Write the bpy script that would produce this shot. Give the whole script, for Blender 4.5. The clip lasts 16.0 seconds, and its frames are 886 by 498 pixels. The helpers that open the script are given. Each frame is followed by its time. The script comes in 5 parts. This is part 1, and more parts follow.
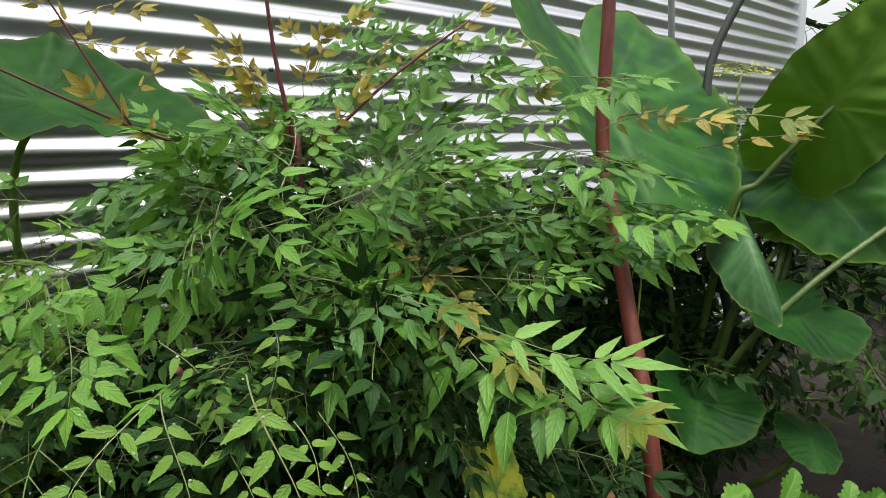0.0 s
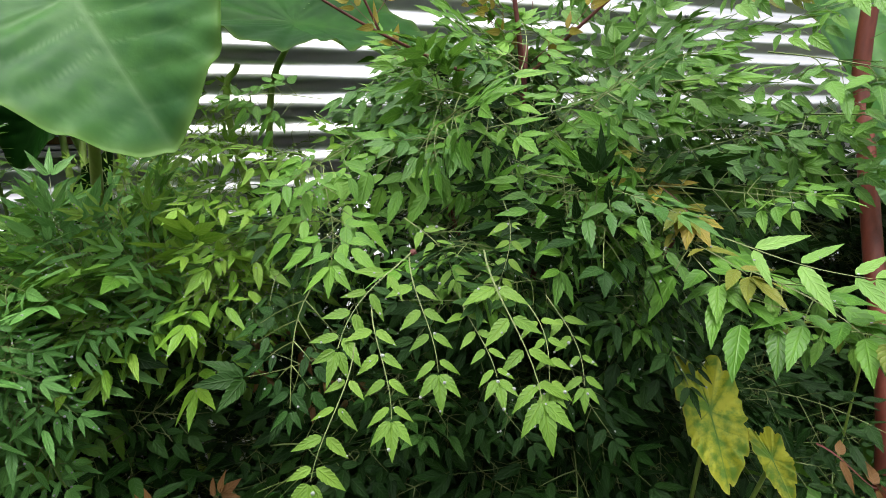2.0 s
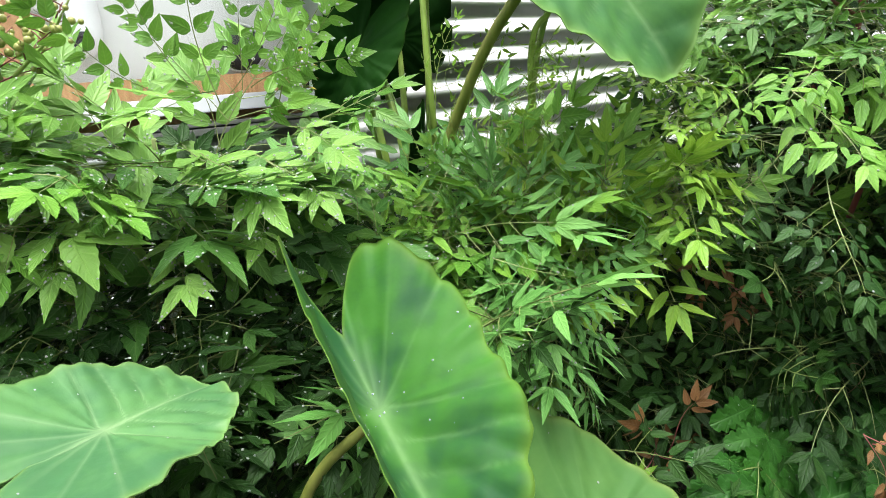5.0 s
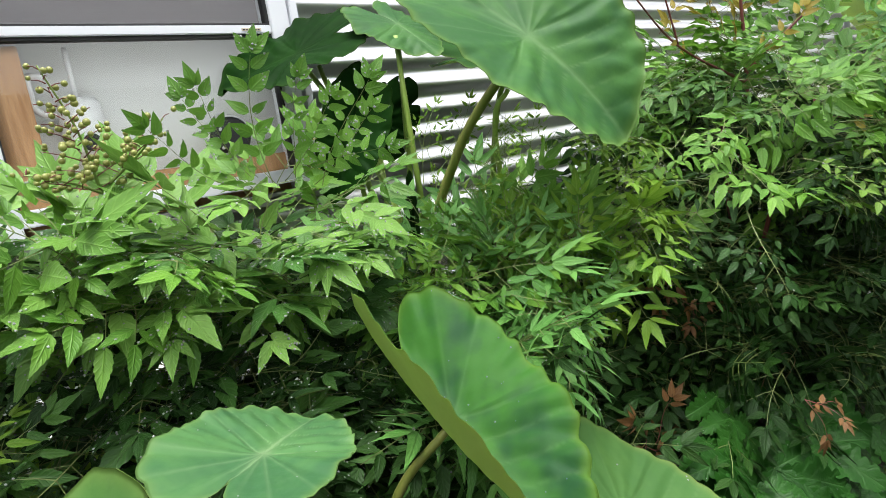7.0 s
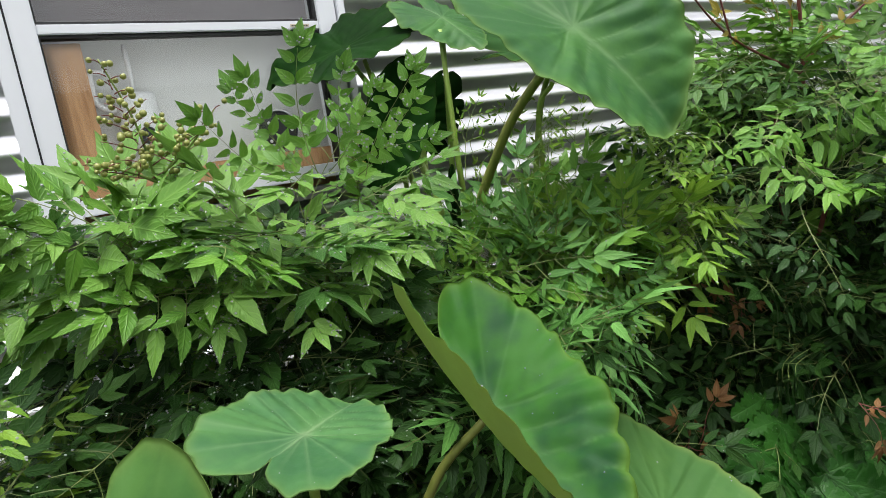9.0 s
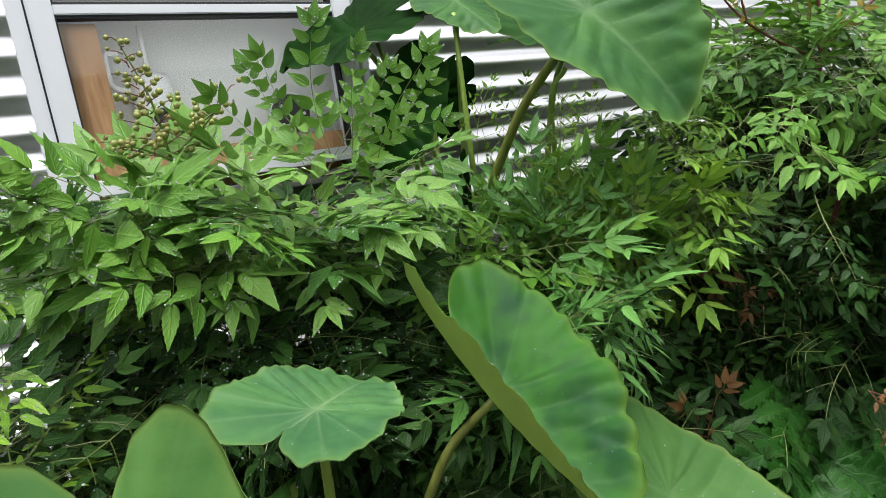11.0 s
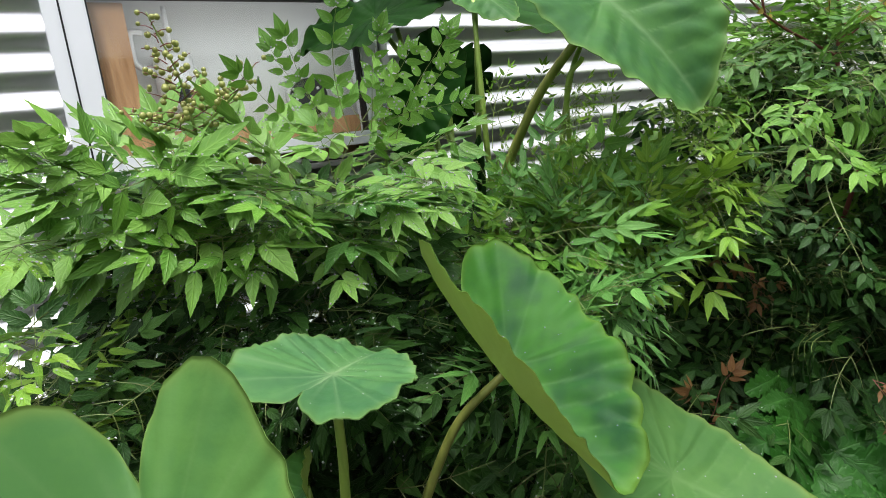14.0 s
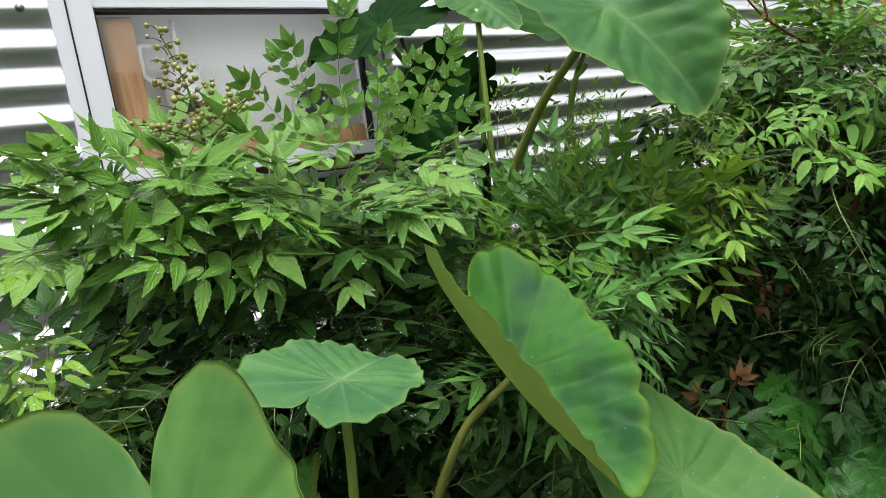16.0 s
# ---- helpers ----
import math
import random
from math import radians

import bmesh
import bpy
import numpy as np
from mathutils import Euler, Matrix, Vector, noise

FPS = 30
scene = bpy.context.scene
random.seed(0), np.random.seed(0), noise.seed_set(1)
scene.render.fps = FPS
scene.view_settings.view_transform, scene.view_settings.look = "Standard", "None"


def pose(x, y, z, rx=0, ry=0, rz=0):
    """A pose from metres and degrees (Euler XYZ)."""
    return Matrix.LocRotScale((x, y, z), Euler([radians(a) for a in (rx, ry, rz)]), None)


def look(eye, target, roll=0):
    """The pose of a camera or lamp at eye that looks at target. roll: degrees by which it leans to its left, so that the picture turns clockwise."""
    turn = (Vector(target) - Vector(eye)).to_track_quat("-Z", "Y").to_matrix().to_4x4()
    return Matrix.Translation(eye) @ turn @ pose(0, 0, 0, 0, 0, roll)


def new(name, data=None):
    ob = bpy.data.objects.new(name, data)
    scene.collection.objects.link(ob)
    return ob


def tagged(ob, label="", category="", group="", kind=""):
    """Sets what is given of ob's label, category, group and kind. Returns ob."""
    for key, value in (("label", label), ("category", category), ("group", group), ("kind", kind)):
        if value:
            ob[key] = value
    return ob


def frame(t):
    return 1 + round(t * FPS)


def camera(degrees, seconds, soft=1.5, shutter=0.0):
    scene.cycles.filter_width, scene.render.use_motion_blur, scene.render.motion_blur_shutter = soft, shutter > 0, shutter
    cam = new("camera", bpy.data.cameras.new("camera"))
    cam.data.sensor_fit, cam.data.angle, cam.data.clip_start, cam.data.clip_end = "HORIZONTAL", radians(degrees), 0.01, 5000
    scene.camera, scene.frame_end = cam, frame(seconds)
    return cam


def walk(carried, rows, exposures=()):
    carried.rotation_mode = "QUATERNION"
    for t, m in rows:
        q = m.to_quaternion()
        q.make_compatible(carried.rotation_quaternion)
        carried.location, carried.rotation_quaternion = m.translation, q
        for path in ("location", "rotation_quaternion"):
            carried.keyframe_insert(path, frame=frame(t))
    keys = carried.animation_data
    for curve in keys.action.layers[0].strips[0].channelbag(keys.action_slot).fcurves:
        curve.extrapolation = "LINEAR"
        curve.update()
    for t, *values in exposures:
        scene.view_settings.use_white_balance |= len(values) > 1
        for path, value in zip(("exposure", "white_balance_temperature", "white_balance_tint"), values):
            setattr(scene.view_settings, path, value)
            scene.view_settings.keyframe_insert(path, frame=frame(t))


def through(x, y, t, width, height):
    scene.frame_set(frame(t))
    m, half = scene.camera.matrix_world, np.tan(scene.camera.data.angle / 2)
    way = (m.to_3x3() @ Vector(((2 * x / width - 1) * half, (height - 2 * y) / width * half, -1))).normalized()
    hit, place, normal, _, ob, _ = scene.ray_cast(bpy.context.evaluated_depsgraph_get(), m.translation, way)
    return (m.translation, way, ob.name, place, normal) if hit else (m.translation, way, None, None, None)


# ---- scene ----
from mathutils.bvhtree import BVHTree

cam = camera(73.4, 16.0, soft=0.5)
SKY, SUN = 0.345, 1.5
PATH = [
    (0, (0.504, -1.728, 1.154), (1.771, -0.218, 0.821), -1.6),
    (0.5, (0.524, -1.824, 1.111), (1.669, -0.208, 0.830), -1.3),
    (1, (0.459, -1.708, 1.133), (1.589, -0.094, 0.784), -0.9),
    (1.5, (0.435, -1.735, 1.093), (1.357, 0.001, 0.725), -1.0),
    (2, (0.430, -1.715, 1.080), (1.197, 0.076, 0.627), -0.4),
    (2.5, (0.469, -1.740, 1.031), (1.065, 0.107, 0.547), 1.2),
    (3, (0.385, -1.738, 0.990), (0.788, 0.174, 0.568), 0.8),
    (3.5, (0.093, -1.673, 1.021), (0.645, 0.180, 0.507), 0.8),
    (4, (-0.050, -1.539, 0.987), (0.637, 0.267, 0.468), -0.1),
    (4.5, (-0.153, -1.392, 0.995), (0.718, 0.324, 0.449), -1.5),
    (4.7, (-0.212, -1.400, 1.021), (0.691, 0.299, 0.475), -3.0),
    (6.8, (-0.491, -1.474, 1.088), (0.749, 0.050, 0.710), -7.9),
    (7, (-0.501, -1.479, 1.089), (0.700, 0.076, 0.714), -8.5),
    (7.5, (-0.502, -1.480, 1.087), (0.642, 0.119, 0.717), -8.5),
    (8, (-0.502, -1.482, 1.084), (0.616, 0.134, 0.715), -8.5),
    (8.5, (-0.503, -1.484, 1.083), (0.605, 0.141, 0.717), -8.3),
    (9, (-0.503, -1.485, 1.081), (0.583, 0.155, 0.717), -8.4),
    (11.5, (-0.516, -1.489, 1.067), (0.534, 0.162, 0.656), -7.6),
    (12, (-0.522, -1.493, 1.062), (0.535, 0.151, 0.637), -6.9),
    (12.5, (-0.528, -1.498, 1.057), (0.524, 0.148, 0.629), -6.4),
    (13, (-0.530, -1.500, 1.056), (0.516, 0.149, 0.623), -6.1),
    (13.5, (-0.531, -1.501, 1.055), (0.493, 0.164, 0.632), -6.1),
    (14, (-0.532, -1.503, 1.055), (0.491, 0.167, 0.643), -6.4),
    (14.5, (-0.532, -1.505, 1.053), (0.484, 0.172, 0.657), -6.7),
    (15, (-0.533, -1.507, 1.053), (0.479, 0.174, 0.665), -6.9),
    (15.5, (-0.534, -1.507, 1.052), (0.476, 0.176, 0.670), -7.0),
    (16, (-0.535, -1.509, 1.051), (0.474, 0.175, 0.673), -7.1),
]
# the film's own brightening while it turns to the shaded side
EXPOSURES = [(0.0, -0.15), (1.5, -0.05), (2.5, 0.45), (3.3, 0.80), (4.2, 1.12), (4.7, 1.0), (6.8, 0.42), (7.6, 0.22), (9.0, 0.08), (11.5, 0.08), (14.0, 0.24), (16.0, 0.1)]
walk(cam, [(t, look(eye, target, roll)) for t, eye, target, roll in PATH], EXPOSURES)


# ---------------------------------------------------------------- light
world = bpy.data.worlds.new("overcast")
scene.world = world
world.use_nodes = True
wn = world.node_tree
wn.nodes.clear()
w_out = wn.nodes.new("ShaderNodeOutputWorld")
w_bg = wn.nodes.new("ShaderNodeBackground")
w_sky = wn.nodes.new("ShaderNodeTexSky")
w_sky.sky_type = "NISHITA"
w_sky.sun_disc = False
w_sky.sun_elevation = radians(84)
w_sky.sun_rotation = radians(200)
w_sky.dust_density = 6.0
w_hsv = wn.nodes.new("ShaderNodeHueSaturation")
w_hsv.inputs["Saturation"].default_value = 0.16
wn.links.new(w_sky.outputs[0], w_hsv.inputs["Color"])
wn.links.new(w_hsv.outputs[0], w_bg.inputs["Color"])
w_bg.inputs["Strength"].default_value = SKY
wn.links.new(w_bg.outputs[0], w_out.inputs["Surface"])

sun_data = bpy.data.lights.new("sun", "SUN")
sun_data.energy, sun_data.angle, sun_data.color = SUN, radians(30), (1.0, 0.97, 0.92)
sun_lamp = new("sun", sun_data)
sun_lamp.matrix_world = look((-0.7, -0.5, 5.0), (0, 0, 0))


# ---------------------------------------------------------------- materials
class Mat:
    """A small builder of node materials."""

    def __init__(self, name):
        self.m = bpy.data.materials.new(name)
        self.m.use_nodes = True
        self.t = self.m.node_tree
        self.b = self.t.nodes["Principled BSDF"]
        self.out = self.t.nodes["Material Output"]

    def node(self, kind, **sets):
        n = self.t.nodes.new(kind)
        for k, v in sets.items():
            n.inputs[k.replace("_", " ")].default_value = v
        return n

    def link(self, a, b):
        self.t.links.new(a, b)

    def noise(self, scale, detail=4.0, rough=0.6, coords="Object", stretch=None):
        tc = self.node("ShaderNodeTexCoord")
        n = self.node("ShaderNodeTexNoise", Scale=scale, Detail=detail, Roughness=rough)
        src = tc.outputs[coords]
        if stretch:
            mp = self.node("ShaderNodeMapping", Scale=stretch)
            self.link(src, mp.inputs["Vector"])
            src = mp.outputs[0]
        self.link(src, n.inputs["Vector"])
        return n.outputs["Fac"]

    def ramp(self, fac, *stops):
        r = self.node("ShaderNodeValToRGB")
        els = r.color_ramp.elements
        while len(els) < len(stops):
            els.new(0.5)
        for e, (p, c) in zip(els, stops):
            e.position, e.color = p, (*c, 1) if len(c) == 3 else c
        self.link(fac, r.inputs["Fac"])
        return r.outputs["Color"]

    def mix(self, fac, a, b, mode="MIX"):
        n = self.t.nodes.new("ShaderNodeMix")
        n.data_type, n.blend_type = "RGBA", mode
        for sock, v in ((n.inputs["Factor"], fac), (n.inputs[6], a), (n.inputs[7], b)):
            if hasattr(v, "links"):
                self.link(v, sock)
            elif isinstance(v, tuple):
                sock.default_value = (*v, 1)
            else:
                sock.default_value = v
        return n.outputs[2]

    def math(self, op, a, b=0.5):
        n = self.t.nodes.new("ShaderNodeMath")
        n.operation = op
        for sock, v in ((n.inputs[0], a), (n.inputs[1], b)):
            if hasattr(v, "links"):
                self.link(v, sock)
            else:
                sock.default_value = v
        return n.outputs[0]

    def color(self, v):
        if isinstance(v, tuple):
            self.b.inputs["Base Color"].default_value = (*v, 1)
        else:
            self.link(v, self.b.inputs["Base Color"])
        return self

    def set(self, rough=None, metal=None, spec=None):
        for key, v in (("Roughness", rough), ("Metallic", metal), ("Specular IOR Level", spec)):
            if v is None:
                continue
            if hasattr(v, "links"):
                self.link(v, self.b.inputs[key])
            else:
                self.b.inputs[key].default_value = v
        return self

    def bump(self, fac, strength=0.3, dist=0.002):
        n = self.node("ShaderNodeBump", Strength=strength, Distance=dist)
        self.link(fac, n.inputs["Height"])
        self.link(n.outputs[0], self.b.inputs["Normal"])
        return self

    def translucent(self, color, amount):
        tr = self.node("ShaderNodeBsdfTranslucent")
        if isinstance(color, tuple):
            tr.inputs["Color"].default_value = (*color, 1)
        else:
            self.link(color, tr.inputs["Color"])
        mx = self.node("ShaderNodeMixShader", Fac=amount)
        self.link(self.b.outputs[0], mx.inputs[1])
        self.link(tr.outputs[0], mx.inputs[2])
        self.link(mx.outputs[0], self.out.inputs["Surface"])
        return self


def leaf_material(name, dark, mid, light, rough=0.40, trans=0.24, spec=0.34):
    dark, mid, light = ((c[0], c[1], 0.72 * c[2]) for c in (dark, mid, light))
    a = Mat(name)
    geo = a.node("ShaderNodeNewGeometry")
    info = a.node("ShaderNodeObjectInfo")
    mixed = a.math("ADD", a.math("MULTIPLY", geo.outputs["Random Per Island"], 0.55), a.math("MULTIPLY", info.outputs["Random"], 0.45))
    col = a.ramp(mixed, (0.1, dark), (0.5, mid), (0.9, light))
    blotch = a.noise(55, 3)
    col = a.mix(a.math("MULTIPLY", blotch, 0.40), col, dark)
    rib = a.node("ShaderNodeAttribute")
    rib.attribute_name = "rib"
    vein = a.node("ShaderNodeAttribute")
    vein.attribute_name = "side_vein"
    lateral = a.math("POWER", a.math("ABSOLUTE", a.math("COSINE", a.math("MULTIPLY", vein.outputs["Fac"], math.pi))), 10.0)
    midrib = a.math("POWER", rib.outputs["Fac"], 11.0)
    lines = a.math("MAXIMUM", midrib, a.math("MULTIPLY", lateral, 0.45))
    col = a.mix(a.math("MULTIPLY", lines, 0.36), col, tuple(min(0.6, 1.25 * c + 0.03) for c in light))
    fine = a.noise(420, 2)
    a.color(col).set(rough=a.math("ADD", a.math("MULTIPLY", blotch, 0.25), rough - 0.12), spec=spec)
    height = a.math("ADD", a.math("ADD", blotch, a.math("MULTIPLY", fine, 0.5)), a.math("MULTIPLY", lines, -0.9))
    a.bump(height, 0.6, 0.002)
    a.translucent(a.mix(0.5, col, light), trans)
    return a.m


M_GREEN = leaf_material("nandina_green", (0.046, 0.138, 0.020), (0.092, 0.237, 0.034), (0.168, 0.350, 0.056))
# Same leaf with deep shade put into its colour, for low and inner growth.
M_DEEP_SHADE = leaf_material("nandina_deep_shade", (0.006, 0.024, 0.005), (0.012, 0.044, 0.008), (0.026, 0.074, 0.015), 0.46, 0.10, 0.16)
# Green leaf darkened so that its colour holds part of the shade.
M_MID = leaf_material("nandina_mid_shade", (0.026, 0.088, 0.022), (0.054, 0.152, 0.036), (0.096, 0.225, 0.054))
M_LIME = leaf_material("nandina_young", (0.088, 0.212, 0.018), (0.145, 0.305, 0.032), (0.245, 0.395, 0.060))
M_BRONZE = leaf_material("nandina_bronze", (0.150, 0.120, 0.018), (0.290, 0.230, 0.036), (0.420, 0.360, 0.080))
M_TIP = leaf_material("nandina_gold_tips", (0.098, 0.144, 0.018), (0.167, 0.202, 0.026), (0.242, 0.230, 0.052))
M_FLOWER = leaf_material("yellow_flower", (0.30, 0.36, 0.04), (0.45, 0.48, 0.07), (0.55, 0.55, 0.12))
M_HANG = leaf_material("nandina_hanging", (0.088, 0.195, 0.024), (0.130, 0.255, 0.036), (0.190, 0.325, 0.055))
M_RED = leaf_material("nandina_red", (0.115, 0.055, 0.024), (0.190, 0.095, 0.045), (0.270, 0.160, 0.080))
# Shade is put into this leaf colour, for small fronds in the hollows.
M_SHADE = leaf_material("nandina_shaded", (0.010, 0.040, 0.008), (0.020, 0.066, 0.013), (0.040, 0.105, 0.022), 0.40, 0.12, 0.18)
M_BLUE = leaf_material("nandina_bluish", (0.054, 0.162, 0.043), (0.102, 0.270, 0.079), (0.180, 0.396, 0.126))
M_LONG = leaf_material("nandina_pale", (0.082, 0.200, 0.038), (0.135, 0.285, 0.064), (0.205, 0.380, 0.100))
M_GLOSS = leaf_material("glossy_dark", (0.010, 0.050, 0.008), (0.018, 0.080, 0.013), (0.034, 0.120, 0.022), 0.32, 0.05, 0.14)


def bark_material(name, a_col, b_col, rough=0.6):
    a = Mat(name)
    n = a.noise(60, 5, stretch=(1, 1, 0.15))
    a.color(a.ramp(n, (0.3, a_col), (0.7, b_col))).set(rough=rough).bump(n, 0.5, 0.002)
    return a.m


M_CANE = bark_material("cane_red", (0.090, 0.022, 0.022), (0.190, 0.050, 0.040))
M_TWIG = bark_material("twig_green_brown", (0.080, 0.120, 0.028), (0.150, 0.190, 0.050))
M_STALK = bark_material("stalk_green", (0.120, 0.200, 0.035), (0.220, 0.300, 0.070), 0.45)
M_PETIOLE = bark_material("petiole_green", (0.170, 0.290, 0.040), (0.300, 0.420, 0.085), 0.42)
M_PETIOLE_DARK = bark_material("petiole_olive", (0.120, 0.150, 0.026), (0.230, 0.250, 0.060), 0.42)
# Petiole copy for the right clump, its colour darkened to stand for shade.
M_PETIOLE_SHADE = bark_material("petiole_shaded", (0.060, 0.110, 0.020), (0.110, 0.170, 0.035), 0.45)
M_DRY = bark_material("dry_twig", (0.108, 0.066, 0.024), (0.180, 0.120, 0.054))
M_BERRY = bark_material("berry_olive", (0.150, 0.175, 0.036), (0.260, 0.275, 0.070), 0.35)


def taro_material(name, base, deep, vein, edge, trans=0.2, vein_amount=0.75, spec=0.24, patch=9, through=None):
    a = Mat(name)
    at_v = a.node("ShaderNodeAttribute")
    at_v.attribute_name = "vein"
    at_e = a.node("ShaderNodeAttribute")
    at_e.attribute_name = "rim"
    big = a.noise(patch, 4)
    fine = a.noise(150, 4)
    col = a.mix(a.ramp(big, (0.42, (0, 0, 0)), (0.58, (1, 1, 1))), base, deep)
    col = a.mix(a.math("MULTIPLY", fine, 0.18), col, (base[0] * 1.5, base[1] * 1.3, base[2] * 1.2))
    col = a.mix(a.math("MULTIPLY", at_v.outputs["Fac"], vein_amount), col, vein)
    mottled = a.noise(38, 3)
    col = a.mix(a.ramp(mottled, (0.50, (0, 0, 0)), (0.75, (0.45, 0.45, 0.45))), col, deep)
    rim = a.math("MULTIPLY", at_e.outputs["Fac"], a.math("ADD", big, 0.1))
    col = a.mix(rim, col, edge)
    a.color(col).set(rough=a.math("ADD", a.math("MULTIPLY", fine, 0.2), 0.42), spec=spec)
    a.bump(a.math("SUBTRACT", a.math("MULTIPLY", fine, 0.3), a.math("MULTIPLY", at_v.outputs["Fac"], 0.5)), 0.4, 0.003)
    a.translucent(a.mix(0.7, col, through) if through else a.mix(0.5, col, edge), trans)
    return a.m


M_TARO = taro_material("taro_green", (0.032, 0.128, 0.020), (0.008, 0.052, 0.022), (0.150, 0.290, 0.105), (0.150, 0.260, 0.040), 0.30, 0.55, 0.13, through=(0.50, 0.66, 0.15))
M_TARO_BLUE = taro_material("taro_bluish", (0.066, 0.172, 0.056), (0.035, 0.113, 0.044), (0.195, 0.304, 0.148), (0.148, 0.250, 0.062))
M_TARO_LIME = taro_material("taro_mid_green", (0.080, 0.195, 0.046), (0.050, 0.145, 0.038), (0.150, 0.265, 0.095), (0.165, 0.240, 0.050), 0.30, 0.45, 0.16)
M_TARO_PALE = taro_material("taro_pale_green", (0.074, 0.178, 0.044), (0.052, 0.142, 0.036), (0.140, 0.260, 0.092), (0.170, 0.240, 0.055), 0.28, 0.45, 0.15)
M_TARO_BRIGHT = taro_material("taro_bright_green", (0.052, 0.165, 0.034), (0.028, 0.112, 0.030), (0.195, 0.335, 0.145), (0.150, 0.260, 0.050), 0.34, 0.5)
# Backlit blades: part of that light is put into the base colour.
M_TARO_THIN = taro_material("taro_backlit", (0.150, 0.300, 0.030), (0.110, 0.250, 0.028), (0.200, 0.340, 0.080), (0.200, 0.330, 0.050), 0.5, 0.5)
# Taro copies with shade put into the colour: back blades and low right blades.
M_TARO_DARK = taro_material("taro_dark_shade", (0.010, 0.048, 0.006), (0.005, 0.028, 0.004), (0.022, 0.070, 0.012), (0.024, 0.062, 0.008), 0.35, 0.5, 0.05)
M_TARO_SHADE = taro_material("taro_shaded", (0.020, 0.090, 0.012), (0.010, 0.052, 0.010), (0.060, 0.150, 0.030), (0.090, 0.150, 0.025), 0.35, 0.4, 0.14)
M_TARO_UNDER = taro_material("taro_underside", (0.480, 0.660, 0.200), (0.420, 0.600, 0.170), (0.540, 0.680, 0.260), (0.480, 0.660, 0.200), 0.50, 0.3, through=(0.75, 0.82, 0.40))
M_TARO_YELLOW = taro_material("leaf_variegated", (0.380, 0.400, 0.035), (0.070, 0.190, 0.022), (0.050, 0.150, 0.020), (0.450, 0.430, 0.050), 0.2, 1.0, 0.24, 48)


def sheet_material():
    a = Mat("galvanised_steel")
    streak = a.noise(3.0, 6, 0.65, stretch=(0.6, 1, 5))
    fine = a.noise(90, 4)
    a.color(a.mix(a.math("MULTIPLY", streak, 0.5), (0.80, 0.80, 0.82), (0.62, 0.62, 0.64)))
    a.set(rough=a.math("ADD", a.math("MULTIPLY", fine, 0.10), a.math("ADD", a.math("MULTIPLY", streak, 0.16), 0.20)), metal=0.85)
    a.bump(fine, 0.06, 0.001)
    return a.m


def plain(name, col, rough=0.5, metal=0.0, scale=40, vary=0.25, bump=0.1):
    a = Mat(name)
    n = a.noise(scale, 5)
    shade = tuple(c * (1 - vary) for c in col)
    a.color(a.mix(n, col, shade)).set(rough=rough, metal=metal).bump(n, bump, 0.001)
    return a.m


M_SHEET = sheet_material()
M_POLE = plain("grey_painted_pole", (0.28, 0.30, 0.30), 0.45, 0.3, 30, 0.3)
# Plain grey for the two added walls that stay out of view.
M_BLOCKER = plain("blocker_grey", (0.20, 0.20, 0.19), 0.8, 0.0, 4, 0.3)
M_ALU = plain("white_window_paint", (0.78, 0.80, 0.84), 0.35, 0.0, 12, 0.06, 0.03)
M_GASKET = plain("black_rubber", (0.02, 0.02, 0.022), 0.6)
M_FLASH = plain("dull_flashing", (0.30, 0.30, 0.30), 0.45, 0.7, 20, 0.3)
M_SCREW = plain("zinc_screw", (0.35, 0.35, 0.36), 0.35, 0.9, 200, 0.4)
M_ROOM = plain("pale_plaster", (0.80, 0.80, 0.78), 0.8, 0.0, 6, 0.06)
def blind_material():
    a = Mat("mauve_blind")
    n = a.noise(30, 4, stretch=(0.3, 1, 14))
    col = a.ramp(n, (0.3, (0.30, 0.26, 0.27)), (0.7, (0.44, 0.39, 0.40)))
    a.color(col).set(rough=0.8).translucent(col, 0.45)
    return a.m


M_BLIND = blind_material()
M_LABEL = plain("cream_sticker", (0.62, 0.55, 0.42), 0.5, 0.0, 20, 0.1)
M_PLASTIC = plain("white_plastic", (0.80, 0.80, 0.80), 0.35, 0.0, 20, 0.04, 0.02)
M_BLACK = plain("black_plastic", (0.012, 0.012, 0.014), 0.3, 0.0, 20, 0.2, 0.02)
M_LENS = plain("lens_glass", (0.02, 0.02, 0.025), 0.06, 0.0, 20, 0.2, 0.0)
M_DOT = plain("white_dot", (0.7, 0.7, 0.7), 0.4, 0.0, 20, 0.1)
M_STAKE = bark_material("rusty_red_paint", (0.100, 0.022, 0.013), (0.200, 0.048, 0.027), 0.5)
M_STAKE_DARK = plain("dark_coated_stake", (0.035, 0.045, 0.035), 0.45, 0.0, 60, 0.4)


def wood_material():
    a = Mat("pine_wood")
    n = a.noise(14, 6, stretch=(9, 9, 0.7))
    a.color(a.ramp(n, (0.3, (0.30, 0.145, 0.055)), (0.7, (0.47, 0.265, 0.120)))).set(rough=0.55).bump(n, 0.15, 0.001)
    return a.m


M_WOOD = wood_material()


def soil_material():
    a = Mat("damp_soil")
    n = a.noise(14, 8, 0.7)
    a.color(a.ramp(n, (0.3, (0.010, 0.007, 0.005)), (0.7, (0.034, 0.022, 0.016)))).set(rough=0.9).bump(n, 1.0, 0.03)
    return a.m


M_SOIL = soil_material()


